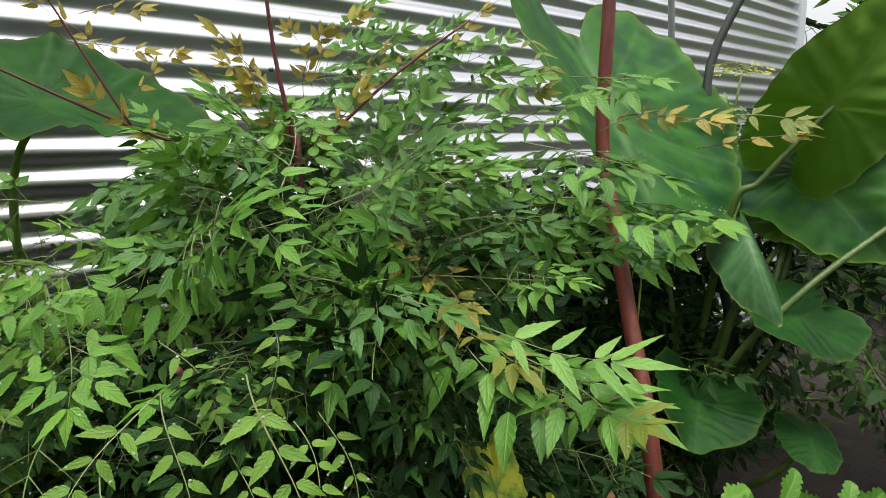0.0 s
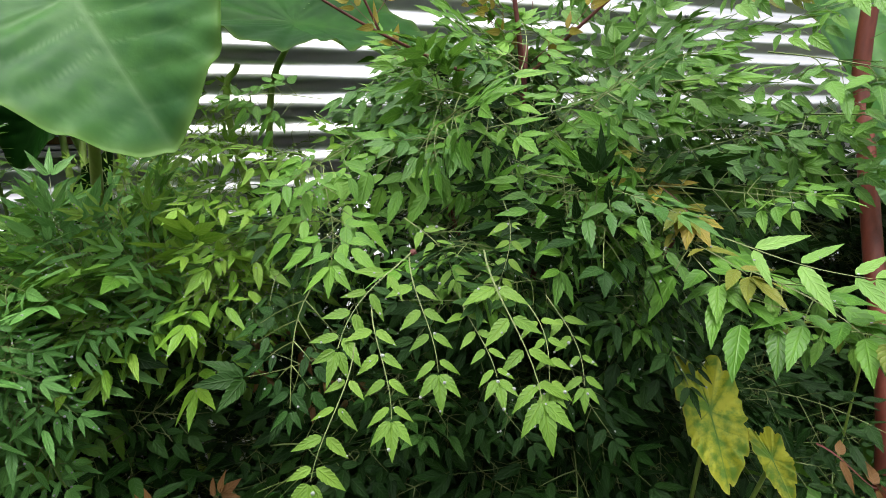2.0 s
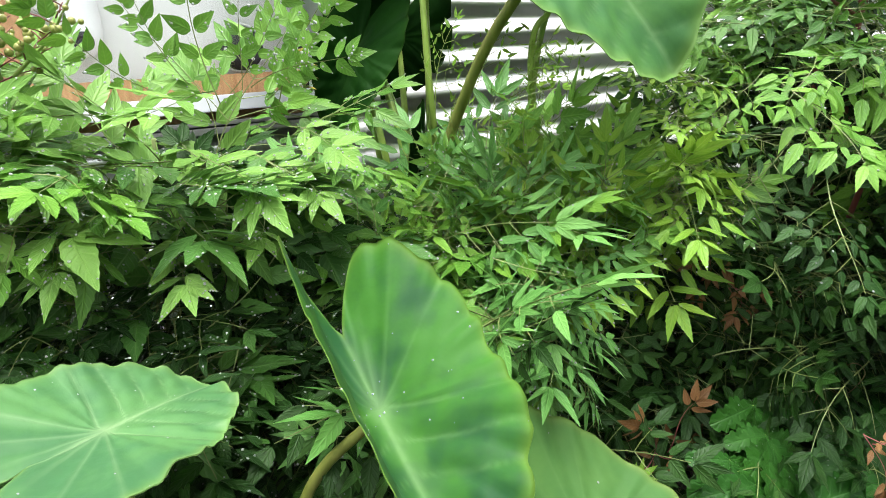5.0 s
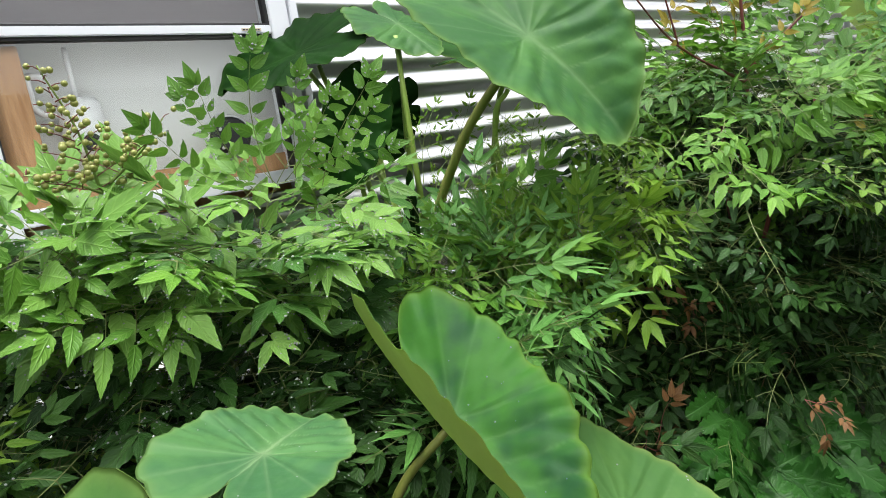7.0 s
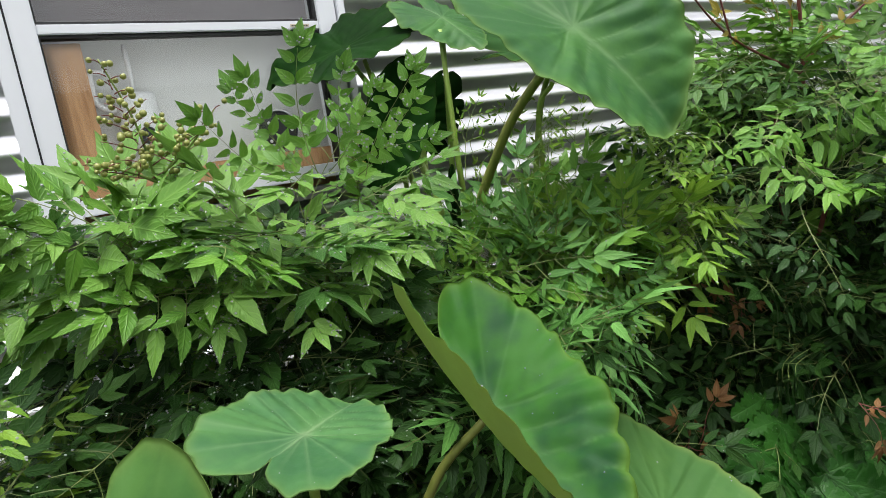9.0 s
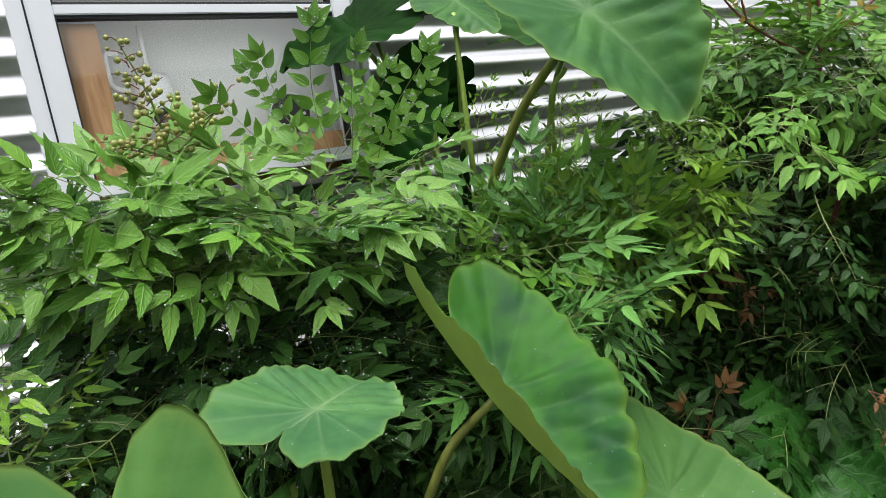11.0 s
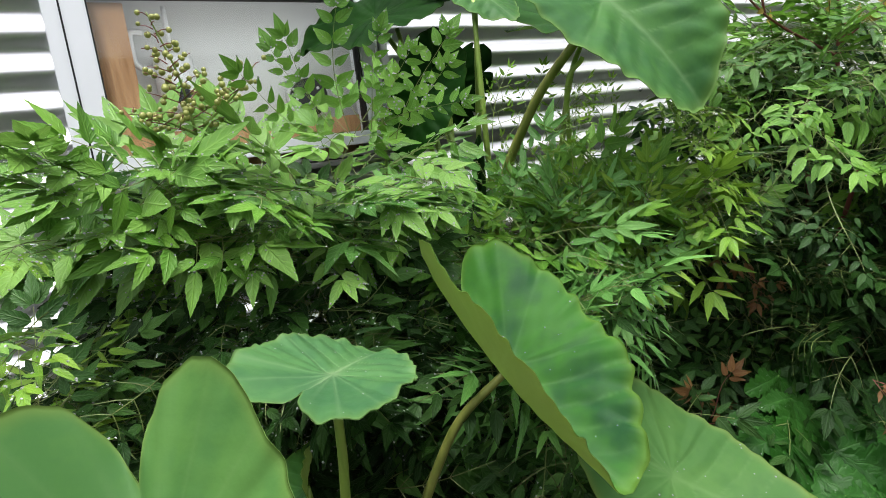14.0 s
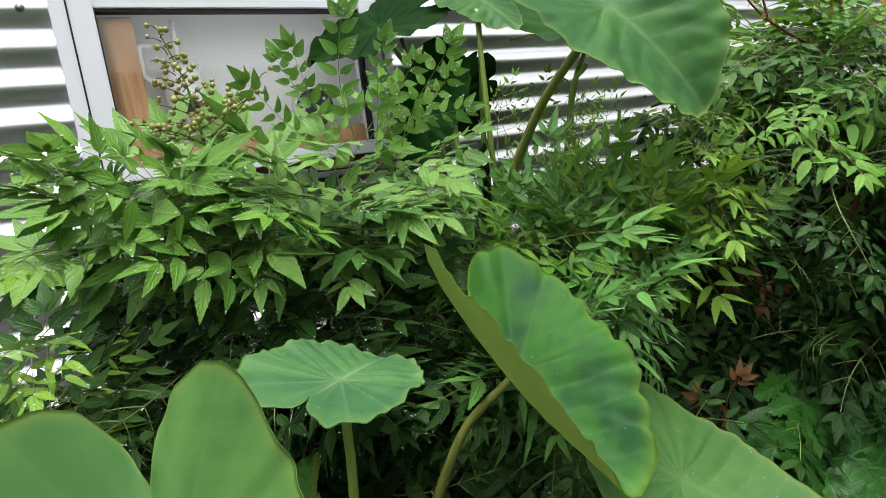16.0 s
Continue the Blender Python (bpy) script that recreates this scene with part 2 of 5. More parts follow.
def glass_material():
    m = bpy.data.materials.new("window_glass")
    m.use_nodes = True
    t = m.node_tree
    t.nodes.clear()
    out = t.nodes.new("ShaderNodeOutputMaterial")
    tr = t.nodes.new("ShaderNodeBsdfTransparent")
    tr.inputs["Color"].default_value = (0.93, 0.95, 0.95, 1)
    gl = t.nodes.new("ShaderNodeBsdfGlossy")
    gl.inputs["Roughness"].default_value = 0.03
    fr = t.nodes.new("ShaderNodeFresnel")
    fr.inputs["IOR"].default_value = 1.5
    mx = t.nodes.new("ShaderNodeMixShader")
    t.links.new(fr.outputs[0], mx.inputs[0])
    t.links.new(tr.outputs[0], mx.inputs[1])
    t.links.new(gl.outputs[0], mx.inputs[2])
    t.links.new(mx.outputs[0], out.inputs["Surface"])
    return m


M_GLASS = glass_material()
M_DROP = plain("rain_water", (0.85, 0.87, 0.88), 0.05, 0.0, 20, 0.02, 0.0)
M_DROP.node_tree.nodes["Principled BSDF"].inputs["Transmission Weight"].default_value = 0.7
M_DROP.node_tree.nodes["Principled BSDF"].inputs["IOR"].default_value = 1.33


# ---------------------------------------------------------------- builders
def thing(name, at, label, category, group="", kind=""):
    ob = new(name)
    ob.location = at
    ob.empty_display_size = 0.05
    return tagged(ob, label, category, group, kind)


def link_mesh(name, me, mats, parent=None, label=""):
    for m in mats if isinstance(mats, (list, tuple)) else [mats]:
        me.materials.append(m)
    ob = new(name, me)
    if parent is not None:
        ob.parent = parent
        ob.matrix_parent_inverse = Matrix.Translation(parent_origin(parent)).inverted()
    if label:
        ob["label"] = label
    return ob


def parent_origin(ob):
    """World place of a thing that is only shifted, never turned."""
    p = Vector(ob.location)
    if ob.parent is not None:
        p = Vector(ob.location) if ob.type == "MESH" else p + parent_origin(ob.parent)
    return p


def part(name, bm, mats, parent=None, label="", smooth=False):
    me = bpy.data.meshes.new(name)
    if smooth:
        for f in bm.faces:
            f.smooth = True
    bm.to_mesh(me)
    bm.free()
    return link_mesh(name, me, mats, parent, label)


def box_bm(lo, hi, bevel=0.0):
    bm = bmesh.new()
    bmesh.ops.create_cube(bm, size=1.0)
    c = [(a + b) / 2 for a, b in zip(lo, hi)]
    s = [b - a for a, b in zip(lo, hi)]
    for v in bm.verts:
        v.co = Vector((v.co[0] * s[0] + c[0], v.co[1] * s[1] + c[1], v.co[2] * s[2] + c[2]))
    if bevel:
        bmesh.ops.bevel(bm, geom=bm.edges[:], offset=bevel, segments=2, affect="EDGES")
    return bm


def tube_into(bm, pts, radii, sides=8, slot=0):
    """A tapered round tube along points."""
    rings = []
    n = len(pts)
    pts = [Vector(p) for p in pts]
    side = None
    for i, p in enumerate(pts):
        d = (pts[min(i + 1, n - 1)] - pts[max(i - 1, 0)]).normalized()
        if side is None:
            side = d.cross(Vector((0, 0, 1)) if abs(d.z) < 0.9 else Vector((1, 0, 0))).normalized()
        side = (side - d * side.dot(d)).normalized()
        up = d.cross(side)
        rings.append([bm.verts.new(p + radii[i] * (math.cos(a) * side + math.sin(a) * up)) for a in (2 * math.pi * k / sides for k in range(sides))])
    for r0, r1 in zip(rings, rings[1:]):
        for k in range(sides):
            f = bm.faces.new((r0[k], r0[(k + 1) % sides], r1[(k + 1) % sides], r1[k]))
            f.smooth, f.material_index = True, slot
    for r, flip in ((rings[0], True), (rings[-1], False)):
        f = bm.faces.new(r[::-1] if flip else r)
        f.material_index = slot


def bezier(points, n=14):
    """Points along a smooth curve through the given ones."""
    p = [Vector(q) for q in points]
    if len(p) == 2:
        return [p[0].lerp(p[1], i / n) for i in range(n + 1)]
    p = [2 * p[0] - p[1]] + p + [2 * p[-1] - p[-2]]
    out = []
    seg = len(p) - 3
    per = max(2, n // seg)
    for s in range(seg):
        a, b, c, d = p[s : s + 4]
        for i in range(per + (s == seg - 1)):
            t = i / per
            out.append(0.5 * (2 * b + (c - a) * t + (2 * a - 5 * b + 4 * c - d) * t * t + (3 * b - a - 3 * c + d) * t**3))
    return out


def tube(name, points, r0, r1, mat, parent=None, label="", sides=8, n=14):
    pts = bezier(points, n)
    bm = bmesh.new()
    tube_into(bm, pts, [r0 + (r1 - r0) * i / (len(pts) - 1) for i in range(len(pts))], sides)
    return part(name, bm, mat, parent, label)


def ball_bm(c, r, squash=(1, 1, 1), seg=20):
    bm = bmesh.new()
    bmesh.ops.create_uvsphere(bm, u_segments=seg, v_segments=seg // 2, radius=r)
    for v in bm.verts:
        v.co = Vector((v.co[0] * squash[0] + c[0], v.co[1] * squash[1] + c[1], v.co[2] * squash[2] + c[2]))
    return bm


def lathe_bm(profile, seg=28):
    """Turned shape about z from (radius, height) pairs."""
    bm = bmesh.new()
    rings = [[bm.verts.new((r * math.cos(a), r * math.sin(a), h)) for a in (2 * math.pi * k / seg for k in range(seg))] for r, h in profile]
    for r0, r1 in zip(rings, rings[1:]):
        for k in range(seg):
            bm.faces.new((r0[k], r0[(k + 1) % seg], r1[(k + 1) % seg], r1[k])).smooth = True
    bm.faces.new(rings[0][::-1])
    bm.faces.new(rings[-1])
    return bm


# ---------------------------------------------------------------- ground
GROUND = -0.12
gx = np.concatenate([np.linspace(-400, -6, 12), np.linspace(-5, 7, 90), np.linspace(8, 400, 12)])
gy = np.concatenate([np.linspace(-400, -5, 12), np.linspace(-4, 1, 50), np.linspace(2, 400, 12)])
gv = [(x, y, GROUND + 0.05 * noise.noise(Vector((x * 1.7, y * 1.7, 3.0))) + 0.02 * noise.noise(Vector((x * 7, y * 7, 1.0)))) for y in gy for x in gx]
nx = len(gx)
gf = [(j * nx + i, j * nx + i + 1, (j + 1) * nx + i + 1, (j + 1) * nx + i) for j in range(len(gy) - 1) for i in range(nx - 1)]
gm = bpy.data.meshes.new("ground")
gm.from_pydata(gv, [], gf)
ground = tagged(link_mesh("ground", gm, M_SOIL), "dark damp garden soil under the shrubs", "soil", kind="structure")

# ---------------------------------------------------------------- wall with corrugated steel sheets
PITCH, CREST = 0.076, 1.400
WIN_L, WIN_R, WIN_B, WIN_T = -0.500, 0.272, 1.005, 2.05
WALL_L, WALL_R, WALL_T = -5.0, 5.30, 3.0


def corrugated(x0, x1, z0, z1):
    """One sheet with level waves, 1 mm thick."""
    n = max(4, round((z1 - z0) / PITCH * 14))
    zs = [z0 + (z1 - z0) * i / n for i in range(n + 1)]
    ys = [-0.0095 * math.cos(2 * math.pi * (z - CREST) / PITCH) for z in zs]
    cols = max(2, round((x1 - x0) / 0.6))
    xs = [x0 + (x1 - x0) * i / cols for i in range(cols + 1)]
    v = [(x, y + 0.0012 * noise.noise(Vector((x * 1.3, z * 2.0, 0))), z) for x in xs for y, z in zip(ys, zs)]
    m = len(v)
    v += [(x, y + 0.001, z) for x, y, z in v]
    f = []
    k = n + 1
    for i in range(cols):
        for j in range(n):
            a = i * k + j
            f.append((a, a + k, a + k + 1, a + 1))
            f.append((m + a, m + a + 1, m + a + k + 1, m + a + k))
    me = bpy.data.meshes.new("steel_sheet")
    me.from_pydata(v, [], f)
    for p in me.polygons:
        p.use_smooth = True
    return me


wall = thing("wall_north", (0, 0.06, 0), "shed wall clad in level corrugated galvanised steel", "wall", kind="structure")
for x0, x1, z0, z1 in ((WALL_L, WIN_L, -0.10, WALL_T), (WIN_R, 2.9, -0.10, WALL_T), (2.9, WALL_R, -0.10, WALL_T), (WIN_L, WIN_R, -0.10, WIN_B), (WIN_L, WIN_R, WIN_T, WALL_T)):
    link_mesh("steel_sheet", corrugated(x0, x1, z0, z1), M_SHEET, wall, "shiny galvanised corrugated sheet")
for lo, hi in (((WALL_L, 0.013, -0.15), (WIN_L, 0.11, WALL_T)), ((WIN_R, 0.013, -0.15), (WALL_R, 0.11, WALL_T)), ((WIN_L, 0.013, -0.15), (WIN_R, 0.11, WIN_B)), ((WIN_L, 0.013, WIN_T), (WIN_R, 0.11, WALL_T))):
    part("framing", box_bm(lo, hi), M_ROOM, wall)
part("corner_flashing", box_bm((WALL_R - 0.02, -0.022, -0.15), (WALL_R + 0.07, 0.12, WALL_T), 0.004), M_ALU, wall, "white corner trim")

screw_bm = lathe_bm([(0.0085, 0.0), (0.0085, 0.0015), (0.0055, 0.0018), (0.0055, 0.006), (0.0015, 0.0066)], 10)
screw_me = bpy.data.meshes.new("screw")
screw_bm.to_mesh(screw_me)
screw_bm.free()
screw_me.materials.append(M_SCREW)
for sx in (-0.548, -1.2, 0.62, 1.3, 2.1, 2.8):
    for k in (4, 0, -4, -6, -10):
        s = new("screw", screw_me)
        s.parent = wall
        s.matrix_parent_inverse = Matrix.Translation((0, 0.06, 0)).inverted()
        s.matrix_basis = pose(sx, -0.0095, CREST + k * PITCH, 90, 0, 0)

# Added behind the camera to cut low sky light on the plant fronts.
south_blocker = thing("wall_south", (0, -3.4, 0), "added unseen wall that blocks low sky light from behind", "wall", kind="structure")
part("fence_panel", box_bm((-9, -3.45, -0.2), (9, -3.35, 1.75)), M_BLOCKER, south_blocker)

# Added out of view to cut sky light from the west end.
west_blocker = thing("wall_west", (-6, -1.7, 0), "added unseen wall that blocks low sky light from the west", "wall", kind="structure")
part("fence_panel", box_bm((-6.05, -3.34, -0.2), (-5.95, 0.2, 2.6)), M_BLOCKER, west_blocker)

# the room behind the window
room = thing("wall_room", (0, 0.9, 0.9), "pale plain room behind the window glass", "wall", kind="structure")
for lo, hi in (((-0.9, 0.15, 0.7), (0.7, 0.17, 2.3)), ((-0.92, 0.112, 0.7), (-0.9, 0.15, 2.3)), ((0.7, 0.112, 0.7), (0.72, 0.15, 2.3)), ((-0.92, 0.112, 0.68), (0.72, 0.15, 0.7)), ((-0.92, 0.112, 2.3), (0.72, 0.15, 2.32))):
    part("lining", box_bm(lo, hi), M_ROOM, room)

# ---------------------------------------------------------------- window
window = thing("window_1", (0, 0.03, WIN_B), "white framed aluminium window with a fixed lower pane", "window", kind="structure")
RAIL_B, RAIL_T = 1.394, 1.420
for nm, lo, hi in (
    ("outer_trim", (WIN_L, -0.022, WIN_B), (WIN_L + 0.030, 0.10, WIN_T)),
    ("stile", (WIN_L + 0.034, -0.018, WIN_B), (-0.420, 0.06, WIN_T)),
    ("stile", (0.196, -0.016, WIN_B), (0.246, 0.06, WIN_T)),
    ("outer_trim", (0.250, -0.022, WIN_B), (WIN_R, 0.10, WIN_T)),
    ("rail", (-0.420, -0.010, RAIL_B + 0.006), (0.196, 0.05, RAIL_T)),
    ("rail", (-0.420, -0.012, 1.025), (0.196, 0.05, 1.060)),
    ("rail", (-0.420, -0.012, WIN_T - 0.05), (0.196, 0.05, WIN_T)),
):
    part(nm, box_bm(lo, hi, 0.002), M_ALU, window)
for lo, hi in (((WIN_L + 0.030, -0.012, WIN_B), (WIN_L + 0.034, 0.06, WIN_T)), ((0.246, -0.005, WIN_B), (0.250, 0.06, WIN_T)), ((-0.418, -0.002, RAIL_B), (0.194, 0.03, RAIL_B + 0.006)), ((-0.418, -0.002, RAIL_T), (0.194, 0.03, RAIL_T + 0.006)), ((-0.420, -0.004, 1.052), (-0.416, 0.03, 2.0)), ((0.192, -0.004, 1.052), (0.196, 0.03, 2.0))):
    part("gasket", box_bm(lo, hi), M_GASKET, window)
for lo, hi in (((-0.416, 0.012, 1.052), (0.192, 0.016, RAIL_B)), ((-0.416, 0.012, RAIL_T + 0.006), (0.192, 0.016, 2.0))):
    pane = part("pane", box_bm(lo, hi), M_GLASS, window, "clear glass pane")
    pane.visible_shadow = False
part("window_sill", box_bm((WIN_L - 0.01, -0.045, 0.978), (0.292, 0.05, 0.992), 0.002), M_FLASH, window, "dull grey metal sill")
part("window_sill", box_bm((WIN_L - 0.01, -0.030, 0.996), (0.284, 0.05, WIN_B), 0.002), M_FLASH, window, "dull grey metal sill")

sticker = part("sticker", box_bm((0.118, -0.0115, 1.4055), (0.168, -0.0105, 1.4125)), M_LABEL, window, "small pale maker's sticker")
for k in range(6):
    part("print_bar", box_bm((0.121 + 0.0075 * k, -0.0121, 1.4072), (0.126 + 0.0075 * k, -0.0115, 1.4104)), M_GASKET, sticker)

blind = part("blind", box_bm((-0.43, 0.055, 1.415), (0.21, 0.062, 2.02)), M_BLIND)
tagged(blind, "mauve grey roller blind drawn down behind glass", "blind")

# fill lamp at the pane, added to brighten the room behind the glass
pane_fill = bpy.data.lights.new("pane_daylight", "AREA")
pane_fill.shape, pane_fill.size, pane_fill.size_y, pane_fill.energy = "RECTANGLE", 0.58, 0.32, 0.36
new("pane_daylight", pane_fill).matrix_world = look((-0.11, 0.020, 1.22), (-0.11, 1.0, 1.22))

# ---------------------------------------------------------------- things behind the glass
post = part("timber_post", box_bm((-0.416, 0.03, 0.72), (-0.345, 0.10, 1.390), 0.002), M_WOOD)
tagged(post, "bare pine timber post standing behind the glass", "timber")
board = part("timber_board", box_bm((-0.345, 0.05, 0.985), (0.21, 0.12, 1.105), 0.002), M_WOOD)
tagged(board, "bare pine board along the bottom of the window", "timber")


def dome_camera(at, label, bracket):
    cam_thing = thing("security_camera", at, label, "security camera", "cameras behind the window")
    bm = lathe_bm([(0.012, 0.085), (0.038, 0.082), (0.045, 0.070), (0.047, 0.030), (0.046, 0.0), (0.038, -0.028), (0.022, -0.044), (0.004, -0.050)])
    body = part("housing", bm, M_PLASTIC, None, "glossy white plastic housing")
    body.parent, body.location = cam_thing, (0, 0, 0)
    eye = part("lens_ring", lathe_bm([(0.020, 0.0), (0.020, 0.006), (0.013, 0.010), (0.012, 0.005), (0.001, 0.007)]), M_LENS, None, "black glass lens")
    eye.parent, eye.matrix_basis = cam_thing, pose(0.004, -0.040, -0.018, 110, 0, 4)
    if bracket:
        ant = part("antenna", lathe_bm([(0.0055, 0.0), (0.0060, 0.10), (0.0045, 0.115)], 12), M_PLASTIC)
        ant.parent, ant.location = cam_thing, (0.0, 0.0, 0.080)
        bm = bmesh.new()
        tube_into(bm, bezier([(-0.01, 0.0, 0.055), (-0.055, 0.0, 0.05), (-0.082, 0.0, 0.065), (-0.085, 0.0, 0.10), (-0.082, 0.0, 0.135), (-0.055, 0.0, 0.135)], 20), [0.0075] * 21, 8)
        arm = part("bracket", bm, M_PLASTIC)
        arm.parent = cam_thing
    return cam_thing


dome_camera((-0.250, 0.11, 1.205), "white dome camera with antenna and wall bracket", True)


def spot_camera(at):
    c = thing("spot_camera", at, "black faced round camera with a white hood", "security camera", "cameras behind the window")
    face = part("face", lathe_bm([(0.050, 0.0), (0.050, 0.02), (0.046, 0.024), (0.002, 0.024)], 28), M_BLACK, None, "black face with white diodes")
    face.parent, face.matrix_basis = c, pose(0, 0, 0, 100, 0, -10)
    hood = part("hood", lathe_bm([(0.054, -0.06), (0.056, 0.0), (0.055, 0.012), (0.0515, 0.012), (0.0515, 0.0), (0.049, -0.055)], 28), M_PLASTIC, None, "white hood")
    hood.parent, hood.matrix_basis = c, pose(0, 0, 0, 100, 0, -10)
    dot = bpy.data.meshes.new("diode")
    bm = ball_bm((0, 0, 0), 0.0045, seg=8)
    bm.to_mesh(dot)
    bm.free()
    dot.materials.append(M_DOT)
    for k in range(8):
        a = 2 * math.pi * k / 8
        d = new("diode", dot)
        d.parent = c
        d.matrix_basis = pose(0, 0, 0, 100, 0, -10) @ Matrix.Translation((0.034 * math.cos(a), 0.034 * math.sin(a), 0.024))


spot_camera((0.075, 0.10, 1.165))


# ---------------------------------------------------------------- taro (elephant ear)
TARO_SHAPE = ((0, 1.0), (8, 0.95), (25, 0.86), (45, 0.79), (70, 0.74), (95, 0.75), (115, 0.80), (132, 0.88), (145, 0.95), (155, 0.95), (164, 0.86), (171, 0.71), (176, 0.55), (180, 0.46))


def taro_blade(size, wide=1.0, fold=0.25, curl=0.0, droop=0.35, wave=0.03, seed=0, notch=1.0, left_fold=None, ragged=0.0, turn=None, ruffle=0.012):
    """Heart-shaped blade in its own frame: stalk at the origin, tip along +y, face along +z. size: metres from stalk to tip."""
    rnd = random.Random(seed)
    A, R = 168, 30
    degs, rads = zip(*TARO_SHAPE)
    ph = [rnd.uniform(0, 6.28) for _ in range(6)]
    lf = fold if left_fold is None else left_fold
    verts, vein, rim = [], [], []

    def put(x, y, q, th):
        z = 0.0
        ax = abs(x)
        phi, b = math.atan(fold if x > 0 else lf), 0.16
        if turn is not None:
            phi = math.radians(turn[0] if x > 0 else turn[1])
        if abs(phi) > 1e-3:
            if ax < b:
                nx, nz = b / phi * math.sin(phi * ax / b), b / phi * (1 - math.cos(phi * ax / b))
            else:
                nx, nz = b / phi * math.sin(phi) + (ax - b) * math.cos(phi), b / phi * (1 - math.cos(phi)) + (ax - b) * math.sin(phi)
            x, z = math.copysign(1, x) * nx, nz
        z += curl * ax * ax
        z -= droop * y * y * (1.0 if y > 0 else 0.6)
        z += wave * q**2.2 * (math.sin(5 * th + ph[0]) + 0.7 * math.sin(9 * th + ph[1]) + 0.4 * math.sin(15 * th + ph[2]))
        z += ruffle * q**5 * (math.sin(23 * th + ph[4]) + 0.6 * math.sin(37 * th + ph[5]))
        # veins: midrib, side ribs towards the margin, rays into the lobes
        mid = math.exp(-((ax / (0.012 + 0.010 * (1 - min(q, 1)))) ** 2)) if y > -0.5 else 0.0
        s = y - 0.55 * ax + 0.25 * ax * ax
        if s > -0.06:
            u = (s + 0.03) / 0.19
            d = abs(u - round(u)) * 0.19 * 0.85
            side = math.exp(-((d / (0.010 - 0.004 * q)) ** 2)) * (0.65 - 0.3 * q)
            ridge = 0.0085 * math.cos(2 * math.pi * u + 0.5 * math.sin(14 * ax + ph[3])) * min(1, ax * 4)
        else:
            a = math.degrees(math.atan2(ax, -y))
            d = min(abs(a - b) for b in (14, 34, 58)) * math.pi / 180 * q
            side = math.exp(-((d / 0.012) ** 2)) * (0.45 - 0.22 * q)
            ridge = 0.005 * math.cos(math.radians(a) * 15) * min(1, q * 2)
        fine = 0.0022 * math.sin(40 * y + 11 * ax + ph[3]) * math.sin(30 * ax + ph[4])
        z -= ridge + fine
        centre = math.exp(-((q / 0.07) ** 2))
        verts.append((x * size * wide, y * size, z * size))
        halo = 0.22 * math.exp(-((ax / 0.07) ** 2)) * (1 - q)
        vein.append(min(1.0, max(mid * (1 - 0.5 * q), side, centre) + halo))
        rim.append(max(0.0, (q - 0.90) / 0.10) ** 1.5 if q > 0.90 else 0.0)

    put(0, 0, 0, 0)
    for j in range(1, R + 1):
        q = (j / R) ** 0.85
        for i in range(A):
            th = 2 * math.pi * i / A
            deg = math.degrees(th)
            d = deg if deg <= 180 else 360 - deg
            r = float(np.interp(d, degs, rads))
            if d > 160:
                r = r * notch + (1 - notch) * 0.75
            r *= 1 + 0.02 * math.sin(7 * th + ph[5]) + 0.010 * math.sin(17 * th + ph[1]) + 0.9 * ruffle * abs(math.sin(11 * th + ph[3])) + ragged * max(0, math.sin(11 * th + ph[2])) ** 8
            put(r * q * math.sin(th), r * q * math.cos(th), q, th)
    faces = [(0, 1 + i, 1 + (i + 1) % A) for i in range(A)]
    for j in range(R - 1):
        for i in range(A):
            a, b = 1 + j * A + i, 1 + j * A + (i + 1) % A
            faces.append((a, a + A, b + A, b))
    me = bpy.data.meshes.new("blade")
    # a thin second skin gives the blade its thickness
    n = len(verts)
    bare = bpy.data.meshes.new("bare")
    bare.from_pydata(verts, [], [f[::-1] for f in faces])
    skin = [tuple(Vector(v) - 0.0008 * w.vector) for v, w in zip(verts, bare.vertex_normals)]
    bpy.data.meshes.remove(bare)
    edge = [1 + (R - 1) * A + i for i in range(A)]
    rimf = [(edge[i], n + edge[i], n + edge[(i + 1) % A], edge[(i + 1) % A]) for i in range(A)]
    me.from_pydata(verts + skin, [], [f[::-1] for f in faces] + [tuple(n + k for k in f) for f in faces] + rimf)
    for key, vals in (("vein", vein + vein), ("rim", rim + rim)):
        at = me.attributes.new(key, "FLOAT", "POINT")
        at.data.foreach_set("value", vals)
    for i, p in enumerate(me.polygons):
        p.use_smooth = True
        p.material_index = 1 if len(faces) <= i < 2 * len(faces) else 0
    return me


def blade_pose(stalk, tip, face):
    y = (Vector(tip) - Vector(stalk)).normalized()
    z = Vector(face)
    z = (z - y * z.dot(y)).normalized()
    x = y.cross(z)
    m = Matrix((x, y, z)).transposed().to_4x4()
    return Matrix.Translation(stalk) @ m


def taro_leaf(plant, stalk, tip, face, mat, base, via=(), r=(0.011, 0.006), pet=None, label="", under_mat=None, **shape):
    size = (Vector(tip) - Vector(stalk)).length
    ob = link_mesh("blade", taro_blade(size, **shape), [mat, under_mat or (M_TARO_DARK if mat == M_TARO_DARK else M_TARO_UNDER)], None, label)
    org = Vector(plant.location)
    ob.parent = plant
    ob.matrix_basis = Matrix.Translation(-org) @ blade_pose(stalk, tip, face)
    if base is not None:
        under = Vector(stalk) - ob.matrix_basis.to_3x3().col[2] * (r[1] * 0.9)
        tube("petiole", [base, *via, under], r[0], r[1], pet or M_PETIOLE, plant, "", 10, 24)
    return ob


